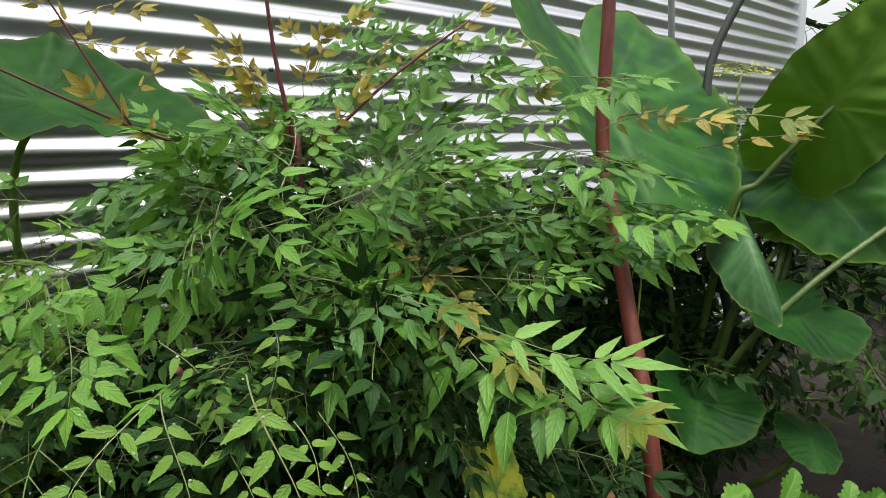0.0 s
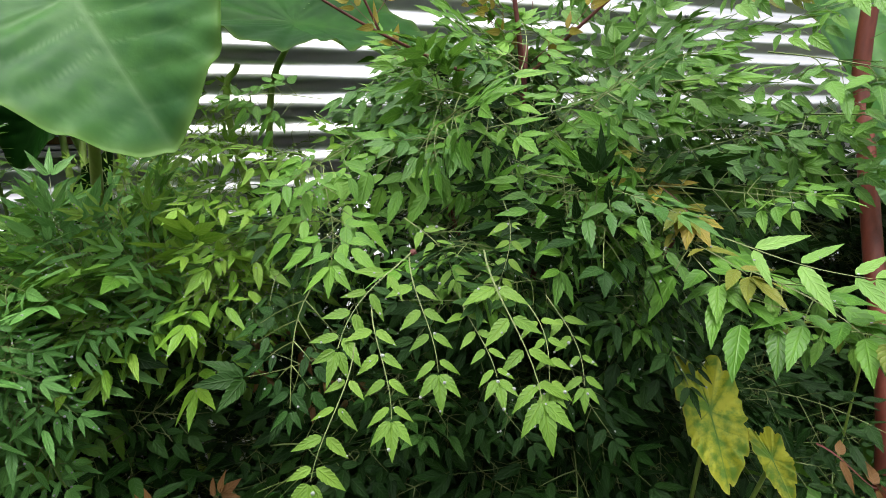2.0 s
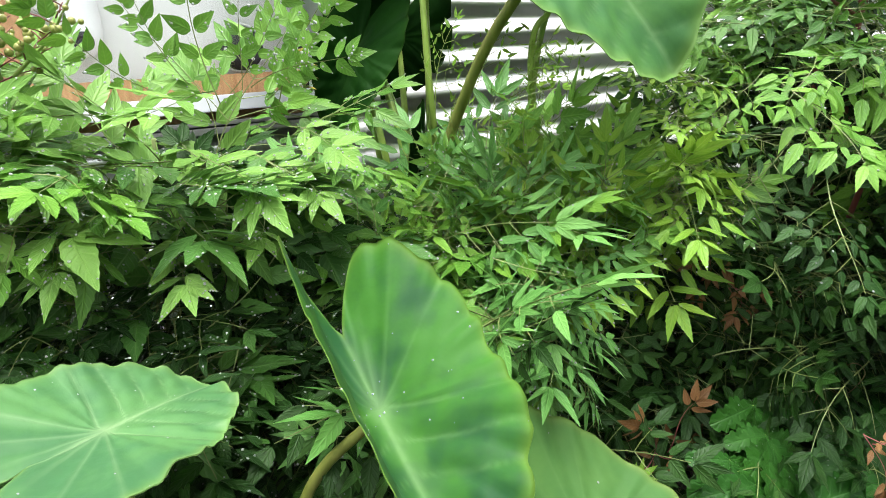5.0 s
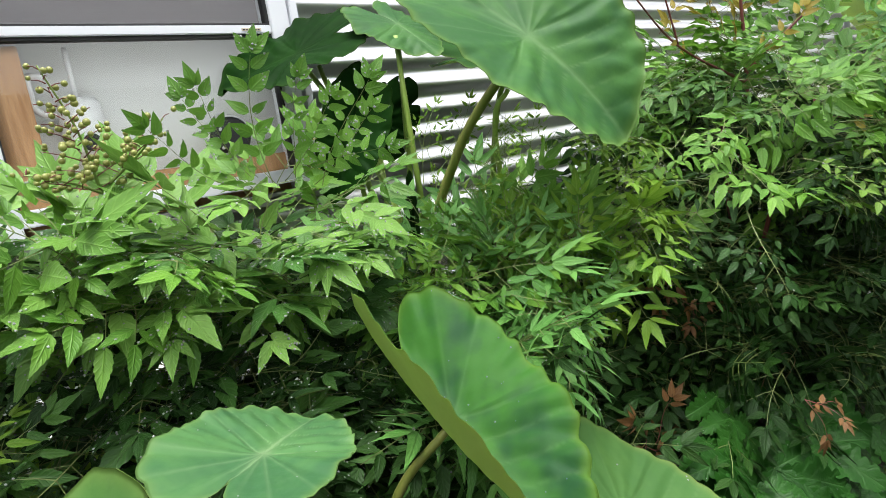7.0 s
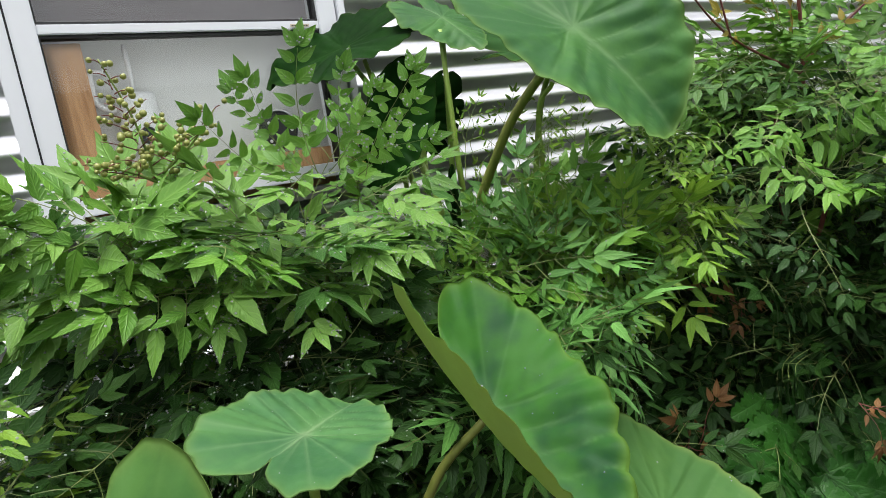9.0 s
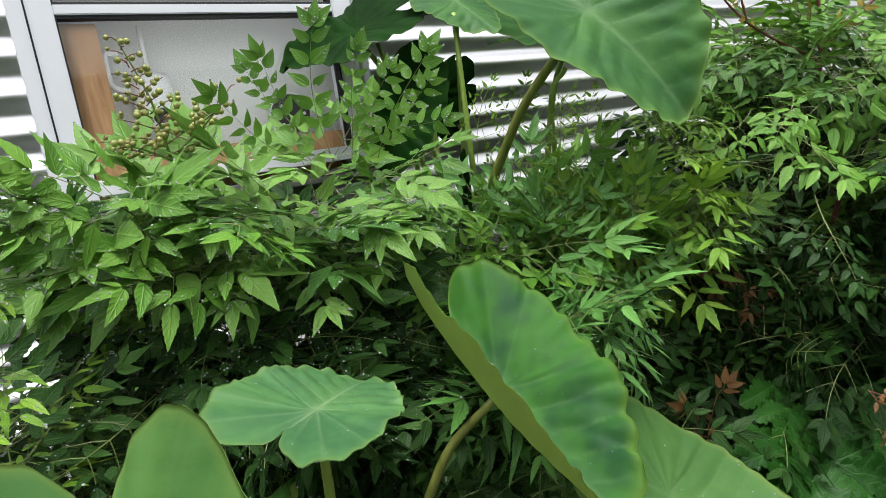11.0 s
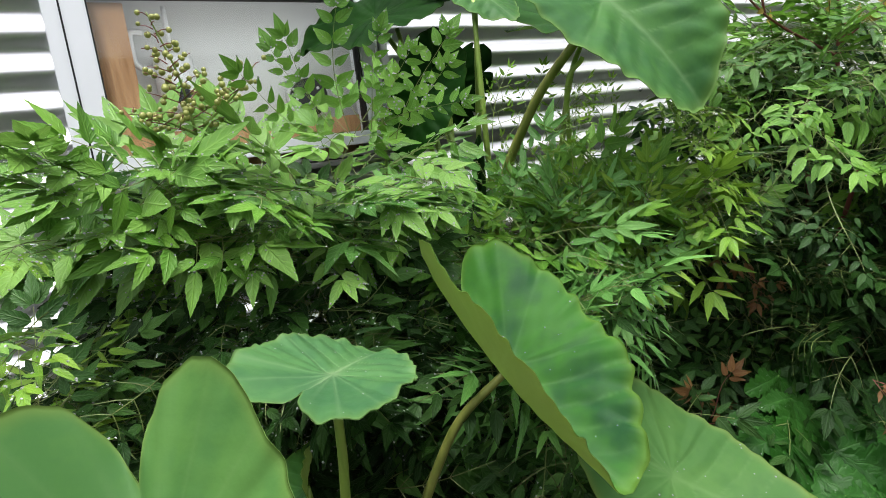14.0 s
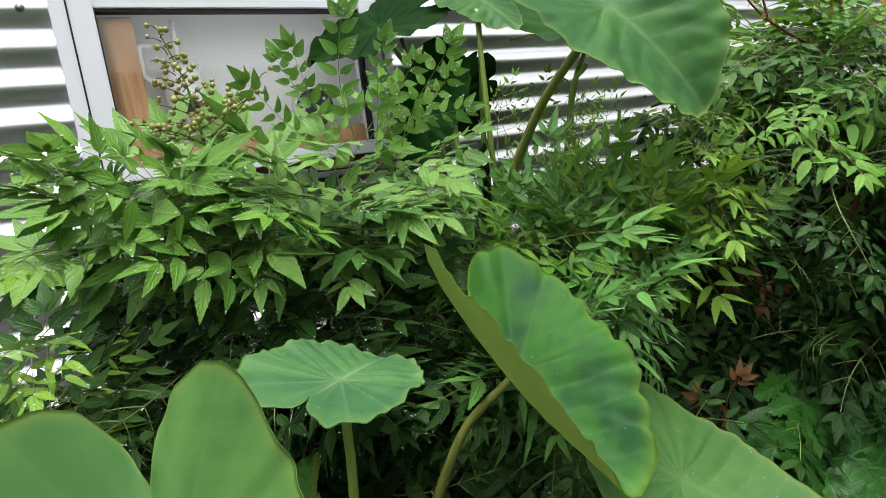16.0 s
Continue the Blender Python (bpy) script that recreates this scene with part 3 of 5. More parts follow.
# ---------------------------------------------------------------- heavenly bamboo fronds
def leaflet(v, f, base, direction, up, length, width, bend, rnd, teeth=0.16):
    """A pointed, toothed leaflet, cupped along its rib and bending down at the tip: five points across."""
    d = direction.normalized()
    side = d.cross(up)
    if side.length < 1e-4:
        side = d.orthogonal()
    side.normalize()
    n = side.cross(d)
    k = len(v)
    twist, wavy = rnd.uniform(-0.3, 0.3), rnd.uniform(0, 6.28)
    steps = 13
    for i in range(steps + 1):
        s = i / steps
        w = math.sin(math.pi * s**0.72) ** 0.85 * (1 - 0.45 * s) * 1.18 if 0 < i < steps else (0.05 if i == 0 else 0.0)
        if 2 < i < steps - 1 and i % 2:
            w *= 1 - teeth
        c = base + d * (length * s) - n * (bend * length * s * s)
        t = side * math.cos(twist * s) + n * math.sin(twist * s)
        h = width * 0.5 * w
        lift = 0.10 * h * math.sin(9 * s + wavy)
        v.append(c + t * h + n * (0.20 * h + lift))
        v.append(c + t * (0.5 * h) + n * (0.15 * h))
        v.append(c)
        v.append(c - t * (0.5 * h) + n * (0.15 * h))
        v.append(c - t * h + n * (0.20 * h - lift))
    for i in range(steps):
        for m in range(4):
            a = k + 5 * i + m
            f.append((a, a + 1, a + 6, a + 5))


LEAFLET_RIB = [0.0, 0.5, 1.0, 0.5, 0.0] * 14
LEAFLET_VEIN = [6.5 * i / 13 - 1.5 * a for i in range(14) for a in (1.0, 0.5, 0.0, 0.5, 1.0)]


def stem_strip(v, f, pts, radius):
    """A thin three-sided stem."""
    k = len(v)
    for i, p in enumerate(pts):
        d = (pts[min(i + 1, len(pts) - 1)] - pts[max(i - 1, 0)]).normalized()
        s = d.orthogonal().normalized()
        t = d.cross(s)
        r = radius * (1 - 0.55 * i / max(1, len(pts) - 1))
        for j in range(3):
            a = 2.094 * j
            v.append(p + r * (math.cos(a) * s + math.sin(a) * t))
    for i in range(len(pts) - 1):
        for j in range(3):
            a, b = k + 3 * i + j, k + 3 * i + (j + 1) % 3
            f.append((a, b, b + 3, a + 3))


def frond_mesh(seed, mat, length=0.26, pairs=4, sub=3, leaf=0.058, wide=0.34, arch=0.35, twig=None, rise=0.0, teeth=0.13):
    """One compound leaf: a rib along +x with paired side ribs, each ending in leaflets, drooping at the end."""
    rnd = random.Random(seed)
    lv, lf, sv, sf = [], [], [], []
    ribs = []

    def at(t):
        return Vector((length * t, 0.02 * math.sin(3 * t + seed), length * (rise * t - arch * t * t)))

    n = 10
    stem_strip(sv, sf, [at(i / n) for i in range(n + 1)], 0.0012)

    def leaf_at(p, d, k=1.0):
        up = (Vector((rnd.uniform(-0.3, 0.3), rnd.uniform(-0.3, 0.3), 1))).normalized()
        L = leaf * k * rnd.uniform(0.78, 1.2)
        leaflet(lv, lf, p + d.normalized() * 0.004, d, up, L, L * wide * rnd.uniform(0.85, 1.15), rnd.uniform(-0.05, 0.16), rnd, teeth)

    for i in range(pairs):
        t = 0.28 + 0.62 * i / max(1, pairs - 1) if pairs > 1 else 0.5
        p = at(t)
        fw = (at(min(1, t + 0.05)) - at(t - 0.05)).normalized()
        for sgn in (-1, 1):
            d = (fw * rnd.uniform(0.55, 0.95) + Vector((0, sgn, 0)) + Vector((0, 0, rnd.uniform(-0.25, 0.2)))).normalized()
            if sub > 1 and i < pairs - 1:
                L = length * (0.36 - 0.06 * i) * rnd.uniform(0.8, 1.15)
                q = [p + d * (L * s) - Vector((0, 0, 0.25 * L * s * s)) for s in (0, 0.33, 0.66, 1)]
                stem_strip(sv, sf, q, 0.0009)
                e = (q[3] - q[2]).normalized()
                leaf_at(q[3], e, 1.1)
                for s, pos in enumerate(q[1:]):
                    if s >= sub - 1:
                        break
                    for sg in (-1, 1):
                        leaf_at(pos if s else q[2], (e * 0.75 + e.cross(Vector((0, 0, 1))) * sg), 0.9)
            else:
                leaf_at(p, d)
    e = (at(1.0) - at(0.93)).normalized()
    leaf_at(at(1.0), e, 1.2)
    leaf_at(at(1.0), e + Vector((0, 0.8, 0)), 1.0)
    leaf_at(at(1.0), e + Vector((0, -0.8, 0)), 1.0)
    me = bpy.data.meshes.new("frond")
    k = len(lv)
    me.from_pydata([tuple(p) for p in lv + sv], [], lf + [tuple(k + i for i in f) for f in sf])
    for key, one in (("rib", LEAFLET_RIB), ("side_vein", LEAFLET_VEIN)):
        me.attributes.new(key, "FLOAT", "POINT").data.foreach_set("value", one * (k // 70) + [0.0] * len(sv))
    me.materials.append(mat)
    me.materials.append(twig or M_TWIG)
    for i, p in enumerate(me.polygons):
        p.material_index = 0 if i < len(lf) else 1
        p.use_smooth = i < len(lf)
    return me


def frond_set(mat, seed, twig=None, **kw):
    return [frond_mesh(seed + i, mat, twig=twig, **kw) for i in range(5)]


FR_GREEN = frond_set(M_GREEN, 10, pairs=5, sub=3, length=0.27, leaf=0.047, wide=0.33, arch=0.16)
FR_GREEN2 = frond_set(M_GREEN, 20, pairs=5, sub=2, length=0.22, leaf=0.052, wide=0.37, arch=0.16)
FR_DEEP = frond_set(M_DEEP_SHADE, 30, pairs=5, sub=3, length=0.25, leaf=0.042, wide=0.38, arch=0.26)
FR_DEEP2 = frond_set(M_DEEP_SHADE, 40, pairs=4, sub=2, length=0.20, leaf=0.045, wide=0.38, arch=0.32)
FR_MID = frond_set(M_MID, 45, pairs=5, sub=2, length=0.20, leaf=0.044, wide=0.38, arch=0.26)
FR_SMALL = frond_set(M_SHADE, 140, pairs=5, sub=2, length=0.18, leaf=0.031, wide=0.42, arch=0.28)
FR_LIME = frond_set(M_LIME, 50, pairs=4, sub=2, length=0.18, leaf=0.044, wide=0.31, arch=0.22)
FR_BLUE = frond_set(M_BLUE, 60, pairs=5, sub=2, length=0.22, leaf=0.056, wide=0.25, arch=0.20)
FR_BIG = frond_set(M_LONG, 70, pairs=3, sub=1, length=0.16, leaf=0.076, wide=0.37, arch=0.10, teeth=0.08)
FR_BIGMID = frond_set(M_MID, 150, pairs=3, sub=1, length=0.16, leaf=0.068, wide=0.42, arch=0.22)
FR_LONG = frond_set(M_LONG, 75, pairs=3, sub=1, length=0.22, leaf=0.088, wide=0.26, arch=0.1)
FR_HANG = frond_set(M_HANG, 55, twig=M_TWIG, pairs=4, sub=1, length=0.18, leaf=0.041, wide=0.38, arch=0.1)
FR_TIP = frond_set(M_TIP, 85, twig=M_TWIG, pairs=3, sub=1, length=0.17, leaf=0.050, wide=0.36, arch=0.1)
FR_BRONZE = frond_set(M_BRONZE, 80, twig=M_CANE, pairs=3, sub=1, length=0.16, leaf=0.042, wide=0.42, arch=0.1)
FR_FLOWER = frond_set(M_FLOWER, 130, pairs=4, sub=1, length=0.07, leaf=0.016, wide=0.45, arch=0.2)
FR_RED = frond_set(M_RED, 90, twig=M_CANE, pairs=2, sub=1, length=0.08, leaf=0.034, wide=0.4, arch=0.4)
FR_FINE = frond_set(M_LIME, 100, twig=M_STALK, pairs=5, sub=2, length=0.20, leaf=0.024, wide=0.3, arch=0.15)
FR_SPRIG = frond_set(M_LIME, 160, twig=M_STALK, pairs=3, sub=1, length=0.12, leaf=0.034, wide=0.36, arch=0.1)
FR_LACE = frond_set(M_GREEN, 110, pairs=5, sub=1, length=0.24, leaf=0.042, wide=0.50, arch=0.05, rise=0.05, teeth=0.0)


def frond(shrub, meshes, at, along, face, scale=1.0, rnd=random):
    """One frond of a shrub, its rib along the given way and its upper side towards face."""
    x = Vector(along).normalized()
    z = Vector(face)
    z = (z - x * z.dot(x)).normalized()
    y = z.cross(x)
    ob = new("frond", rnd.choice(meshes))
    ob.parent = shrub
    ob.matrix_basis = Matrix.Translation(Vector(at) - Vector(shrub.location)) @ Matrix((x, y, z)).transposed().to_4x4() @ Matrix.Scale(scale, 4)
    return ob


HERO = random.Random(77)


def spray(shrub, meshes, base, tip, face=None):
    """A single frond that reaches from base to tip, scaled to suit."""
    d = Vector(tip) - Vector(base)
    length = max(v.co.x for v in meshes[0].vertices) * 0.9
    f = Vector(face) if face else Vector((-0.15, -0.45, 0.9)) + Vector((HERO.uniform(-0.2, 0.2), HERO.uniform(-0.2, 0.2), 0))
    return frond(shrub, meshes, base, d + Vector((0, 0, 0.15 * d.length)), f, min(1.1, max(0.6, d.length / length)), HERO)


def clump(shrub, centre, radius, count, palette, seed, inner=0.45, lift=0.25, keep=None, size=(0.8, 1.15), front=0.0):
    """Fronds that fan outward through an egg-shaped part of a crown."""
    rnd = random.Random(seed)
    c = Vector(centre)
    made = tries = 0
    while made < count and tries < 12 * count:
        tries += 1
        u = Vector((rnd.gauss(0, 1), rnd.gauss(0, 1) - front, rnd.gauss(0, 1) + 0.35)).normalized()
        k = rnd.uniform(inner, 1.0)
        p = c + Vector((u.x * radius[0], u.y * radius[1], u.z * radius[2])) * k
        if p.z < 0.06 or (keep is not None and not keep(p)):
            continue
        turn = Vector((rnd.gauss(0, 0.75), rnd.gauss(0, 0.4), rnd.gauss(0.1, 0.35)))
        along = Vector((u.x, u.y, 0.35 * u.z)) + turn + Vector((0, 0, lift - 0.35 * (u.z < 0)))
        face = u * 0.5 + Vector((rnd.gauss(-0.05, 0.24), rnd.gauss(-0.28, 0.24), 0.80))
        size_k = rnd.uniform(*size)
        way = along.normalized()
        meshes = rnd.choice(palette)
        end = p + way * (0.22 * size_k)
        if keep is not None and not keep(end):
            continue
        frond(shrub, meshes, p - way * 0.08, along, face, size_k, rnd)
        made += 1


def canes(shrub, foot, heads, mat, r=0.007, seed=0):
    rnd = random.Random(seed)
    for head in heads:
        a = Vector(foot) + Vector((rnd.uniform(-0.06, 0.06), rnd.uniform(-0.05, 0.05), 0))
        b = Vector(head)
        m = a.lerp(b, 0.55) + Vector((rnd.uniform(-0.03, 0.03), rnd.uniform(-0.03, 0.03), 0.06))
        tube("cane", [a, m, b], r, r * 0.45, mat, shrub, "", 7, 14)


def berries(shrub, base, tip, arms, seed, r=0.0044):
    """A branching stalk set with small round fruit; each fruit is a part."""
    rnd = random.Random(seed)
    b, t = Vector(base), Vector(tip)
    stalk = tube("fruit_stalk", [b, b.lerp(t, 0.5) + Vector((0.008, 0, 0)), t], 0.0024, 0.0010, M_STALK, shrub, "", 6, 12)
    me = bpy.data.meshes.new("berry")
    bm = ball_bm((0, 0, 0), r, seg=12)
    for f in bm.faces:
        f.smooth = True
    bm.to_mesh(me)
    bm.free()
    me.materials.append(M_BERRY)
    org = Vector(shrub.location)
    for i in range(arms):
        s = 0.12 + 0.85 * i / (arms - 1)
        p = b.lerp(t, s)
        a = i * 2.4
        reach = (1 - s) * 0.05 + 0.010
        q = p + Vector((math.cos(a) * reach, math.sin(a) * reach * 0.8, reach * rnd.uniform(0.1, 0.6)))
        tube("fruit_twig", [p, p.lerp(q, 0.5) + Vector((0, 0, 0.002)), q], 0.0009, 0.0006, M_CANE, shrub, "", 5, 4)
        n = 1 + int((1 - s) * 5)
        for k in range(n):
            w = p.lerp(q, 1 - 0.7 * k / max(1, n)) + Vector((rnd.uniform(-1, 1), rnd.uniform(-1, 1), rnd.uniform(-0.6, 1))) * 0.008
            ob = new("berry", me)
            ob.parent = shrub
            ob.matrix_basis = Matrix.Translation(w - org) @ Matrix.Scale(rnd.uniform(0.7, 1.15), 4)


def toothed_leaf(size, mat, seed, lobes=5, wide=0.70):
    """A dark lobed leaf: toothed leaflets spread like a hand along a short rib."""
    rnd = random.Random(seed)
    v, f = [], []
    spread = [0, 38, -38, 78, -78, 112, -112][:lobes]
    for i, a in enumerate(spread):
        a = math.radians(a + rnd.uniform(-7, 7))
        L = size * (1.0, 0.9, 0.9, 0.72, 0.72, 0.5, 0.5)[i] * rnd.uniform(0.9, 1.1)
        base = Vector((size * 0.10 * (i < 3), 0, 0))
        d = Vector((math.cos(a), math.sin(a), 0))
        side = Vector((-d.y, d.x, 0))
        k = len(v)
        n = 21
        tw = rnd.uniform(-0.15, 0.15)
        for j in range(n + 1):
            s = j / n
            w = L * wide * 0.5 * (math.sin(math.pi * min(1, s * 0.92 + 0.04)) ** 0.75) * (1.0 if j % 3 else 0.74) * (0.86 + 0.14 * math.cos(14 * s))
            if j == n:
                w = 0.0
            c = base + d * (L * s) - Vector((0, 0, L * 0.30 * s * s))
            wav = 0.05 * L * math.sin(9 * s + i)
            v.append(c + side * w + Vector((0, 0, 0.20 * w + wav * 0.3 + tw * w)))
            v.append(c + side * (w * 0.5) + Vector((0, 0, 0.16 * w)))
            v.append(c)
            v.append(c - side * (w * 0.5) + Vector((0, 0, 0.16 * w)))
            v.append(c - side * w + Vector((0, 0, 0.20 * w - wav * 0.3 - tw * w)))
        for j in range(n):
            for m in range(4):
                q = k + 5 * j + m
                f.append((q, q + 1, q + 6, q + 5))
    me = bpy.data.meshes.new("leaf")
    me.from_pydata([tuple(p) for p in v], [], f)
    for key, one in (("rib", (0.0, 0.5, 1.0, 0.5, 0.0)), ("side_vein", (-1.2, -0.6, 0.0, -0.6, -1.2))):
        rows = [one[i % 5] + (0.24 * (i // 5 % 22) if key == "side_vein" else 0.0) for i in range(len(v))]
        me.attributes.new(key, "FLOAT", "POINT").data.foreach_set("value", rows)
    me.materials.append(mat)
    for p in me.polygons:
        p.use_smooth = True
    return me


def lobed_plant(label, foot, leaves, mat, seed, size=0.10, lobes=5, stalk=M_STALK, group="low plants"):
    """A low plant: each leaf is a blade on its own stalk. leaves: places of the blades."""
    rnd = random.Random(seed)
    th = thing("leafy_plant", foot, label, "plant", group)
    kinds = [toothed_leaf(size, mat, seed * 10 + i, lobes) for i in range(4)]
    for at in leaves:
        p = Vector(at)
        out = p - Vector((foot[0], foot[1], p.z - 0.15))
        out = Vector((out.x + rnd.uniform(-0.08, 0.08), out.y - 0.06 + rnd.uniform(-0.06, 0.06), -0.05))
        x = (out + Vector((0, 0, rnd.uniform(-0.10, 0.06)))).normalized()
        z = Vector((-0.25 + rnd.uniform(-0.45, 0.45), -0.85 + rnd.uniform(-0.35, 0.35), 0.60))
        z = (z - x * z.dot(x)).normalized()
        ob = new("leaf", rnd.choice(kinds))
        ob.parent = th
        ob.matrix_basis = Matrix.Translation(p - Vector(th.location)) @ Matrix((x, z.cross(x), z)).transposed().to_4x4() @ Matrix.Scale(rnd.uniform(0.8, 1.2), 4)
        f = Vector(foot)
        tube("leaf_stalk", [f, f.lerp(p, 0.55) + Vector((0, 0, 0.06)), p], 0.003, 0.0016, stalk, th, "", 5, 8)
    return th


def leafy_spike(label, foot, tip, count, seed):
    """An upright stem ringed with small narrow leaves that turn yellow towards its top."""
    rnd = random.Random(seed)
    th = thing("flower_spike", foot, label, "flower")
    a, b = Vector(foot), Vector(tip)
    tube("stem", [a, a.lerp(b, 0.6), b], 0.005, 0.003, M_STALK, th, "", 7, 12)
    for mat, lo, hi in ((M_GREEN, 0.62, 0.88), (M_LIME, 0.84, 0.97), (M_BRONZE, 0.93, 1.0)):
        v, f = [], []
        n = int(count * (hi - lo) / 0.38)
        for i in range(n):
            s = lo + (hi - lo) * i / n
            p = a.lerp(b, s)
            t = i * 2.4 + rnd.uniform(-0.3, 0.3)
            d = Vector((math.cos(t), math.sin(t), 0.35 + 1.5 * max(0.0, s - 0.85)))
            leaflet(v, f, p, d, Vector((0, 0, 1)), rnd.uniform(0.030, 0.046) * (1.15 - 0.5 * max(0.0, s - 0.8) / 0.2), 0.011, rnd.uniform(0.1, 0.5), rnd)
        me = bpy.data.meshes.new("leaf_ring")
        me.from_pydata([tuple(p) for p in v], [], f)
        for key, one in (("rib", LEAFLET_RIB), ("side_vein", LEAFLET_VEIN)):
            me.attributes.new(key, "FLOAT", "POINT").data.foreach_set("value", one * n)
        link_mesh("leaf_ring", me, mat, th)
    return th


DROPS = random.Random(5)
DROP_BITS = []


def wet(ob, count, size=(0.0007, 0.0018)):
    """Rain drops that sit on the upper side of a leaf; gathered into one sheet of drops."""
    me, m = ob.data, ob.matrix_basis
    org = Vector(ob.parent.location)
    polys = me.polygons
    for _ in range(count):
        f = polys[DROPS.randrange(len(polys))]
        if f.material_index:
            continue
        n = (m.to_3x3() @ f.normal).normalized()
        if n.z < 0:
            n = -n
        vs = [me.vertices[k].co for k in f.vertices]
        w = [DROPS.random() + 0.01 for _ in vs]
        q = sum((v * a for v, a in zip(vs, w)), Vector()) / sum(w)
        DROP_BITS.append((m @ q + org, n, DROPS.uniform(*size)))


def rain_drops():
    v, f = [], []
    for at, n, r in DROP_BITS:
        s = n.orthogonal().normalized()
        t = n.cross(s)
        k = len(v)
        for h, w in ((0.0, 1.0), (0.45, 0.8), (0.7, 0.42)):
            v += [at + n * (h * r + 0.0005) + (math.cos(a) * s + math.sin(a) * t) * (w * r) for a in (1.0472 * i for i in range(6))]
        v.append(at + n * (0.8 * r + 0.0005))
        for j in range(2):
            f += [(k + 6 * j + i, k + 6 * j + (i + 1) % 6, k + 6 * j + 6 + (i + 1) % 6, k + 6 * j + 6 + i) for i in range(6)]
        f += [(k + 12 + i, k + 12 + (i + 1) % 6, k + 18) for i in range(6)]
    me = bpy.data.meshes.new("rain_drops")
    me.from_pydata([tuple(p) for p in v], [], f)
    for q in me.polygons:
        q.use_smooth = True
    return tagged(link_mesh("rain_drops", me, M_DROP), "clear rain drops resting on the wet leaves", "water drops", kind="stuff")


def clear_of(blades, shrubs, near=0.42):
    """Takes away the fronds that would stick through a broad blade."""
    for blade in blades:
        m = Matrix.Translation(blade.parent.location) @ blade.matrix_basis
        tree = BVHTree.FromPolygons([m @ v.co for v in blade.data.vertices], [tuple(q.vertices) for q in blade.data.polygons])
        for shrub in shrubs:
            for ob in list(shrub.children):
                if not ob.name.startswith("frond"):
                    continue
                w = Matrix.Translation(shrub.location) @ ob.matrix_basis
                if (w.translation - m.translation).length > near:
                    continue
                leaf = BVHTree.FromPolygons([w @ v.co for v in ob.data.vertices], [tuple(q.vertices) for q in ob.data.polygons])
                if tree.overlap(leaf):
                    bpy.data.objects.remove(ob)


# ---------------------------------------------------------------- planting: shrubs
def clear(p):
    """Keeps the strip where the way runs, and the wall, free of leaves."""
    return p.y > -1.33 and p.y < -0.05 - 0.17 * max(0.0, 1.2 - p.z)


def open_left(p):
    """As above, and leaves the steel bare at the far end of the left shrub."""
    return clear(p) and p.x > -0.62 and (p.z > 0.98 or p.x > -0.50)


def mid_bed(p):
    """As clear(), and leaves the dark hollow beside the lobed plant open."""
    return clear(p) and p.x < 0.45 + 1.3 * (p.y + 0.8) + 0.25 * max(0.0, p.z - 0.95)


shrub_left = thing("nandina_shrub", (-0.32, -0.50, 0.0), "leafy green heavenly bamboo with unripe berries below the window", "shrub", "garden shrubs")
clump(shrub_left, (-0.29, -0.56, 1.04), (0.34, 0.19, 0.10), 58, [FR_BIG, FR_BIG, FR_BIGMID, FR_GREEN2], 11, keep=clear, front=0.4)
clump(shrub_left, (-0.29, -0.60, 0.80), (0.44, 0.22, 0.20), 120, [FR_DEEP2, FR_BIGMID, FR_BIGMID, FR_DEEP], 12, keep=open_left, front=0.3)
canes(shrub_left, (-0.30, -0.50, 0), [(-0.42, -0.58, 1.05), (-0.30, -0.60, 1.10), (-0.20, -0.55, 1.08), (-0.10, -0.60, 1.05), (-0.36, -0.48, 1.0), (-0.12, -0.50, 0.95)], M_TWIG, 0.007, 14)
# The lower growth gets its shade from the darkened leaf sets.
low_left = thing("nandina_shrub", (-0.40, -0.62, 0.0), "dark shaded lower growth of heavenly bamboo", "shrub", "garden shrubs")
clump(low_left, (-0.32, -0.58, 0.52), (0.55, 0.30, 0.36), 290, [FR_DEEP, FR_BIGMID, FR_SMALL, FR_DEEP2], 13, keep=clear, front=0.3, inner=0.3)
clump(low_left, (-0.68, -0.70, 0.80), (0.26, 0.20, 0.20), 84, [FR_MID, FR_LIME, FR_DEEP2], 15, keep=clear, front=0.2, inner=0.3, size=(0.6, 0.9))

shrub_mid = thing("nandina_shrub", (0.30, -0.60, 0.0), "low dense heavenly bamboo with lime new growth", "shrub", "garden shrubs")
clump(shrub_mid, (0.24, -0.64, 0.83), (0.28, 0.20, 0.11), 95, [FR_GREEN2, FR_LIME, FR_GREEN2, FR_BLUE], 21, keep=mid_bed, front=0.3)
clump(shrub_mid, (0.44, -0.76, 0.88), (0.14, 0.12, 0.09), 30, [FR_LIME, FR_GREEN2], 22, keep=clear)
clump(shrub_mid, (0.15, -0.82, 0.74), (0.20, 0.18, 0.16), 80, [FR_BLUE, FR_BLUE, FR_DEEP], 23, keep=mid_bed, front=0.3)
canes(shrub_mid, (0.30, -0.60, 0), [(0.14, -0.62, 0.85), (0.24, -0.66, 0.9), (0.42, -0.74, 0.92), (0.36, -0.58, 0.85), (0.20, -0.80, 0.78)], M_TWIG, 0.006, 25)
vine = thing("climbing_vine", (0.42, -0.48, 0.0), "thin wiry vine with tiny leaves and tendrils", "vine")
clump(vine, (0.42, -0.48, 1.00), (0.22, 0.14, 0.12), 18, [FR_FINE], 26, lift=0.9, keep=clear, size=(0.6, 1.0))
coil = random.Random(8)
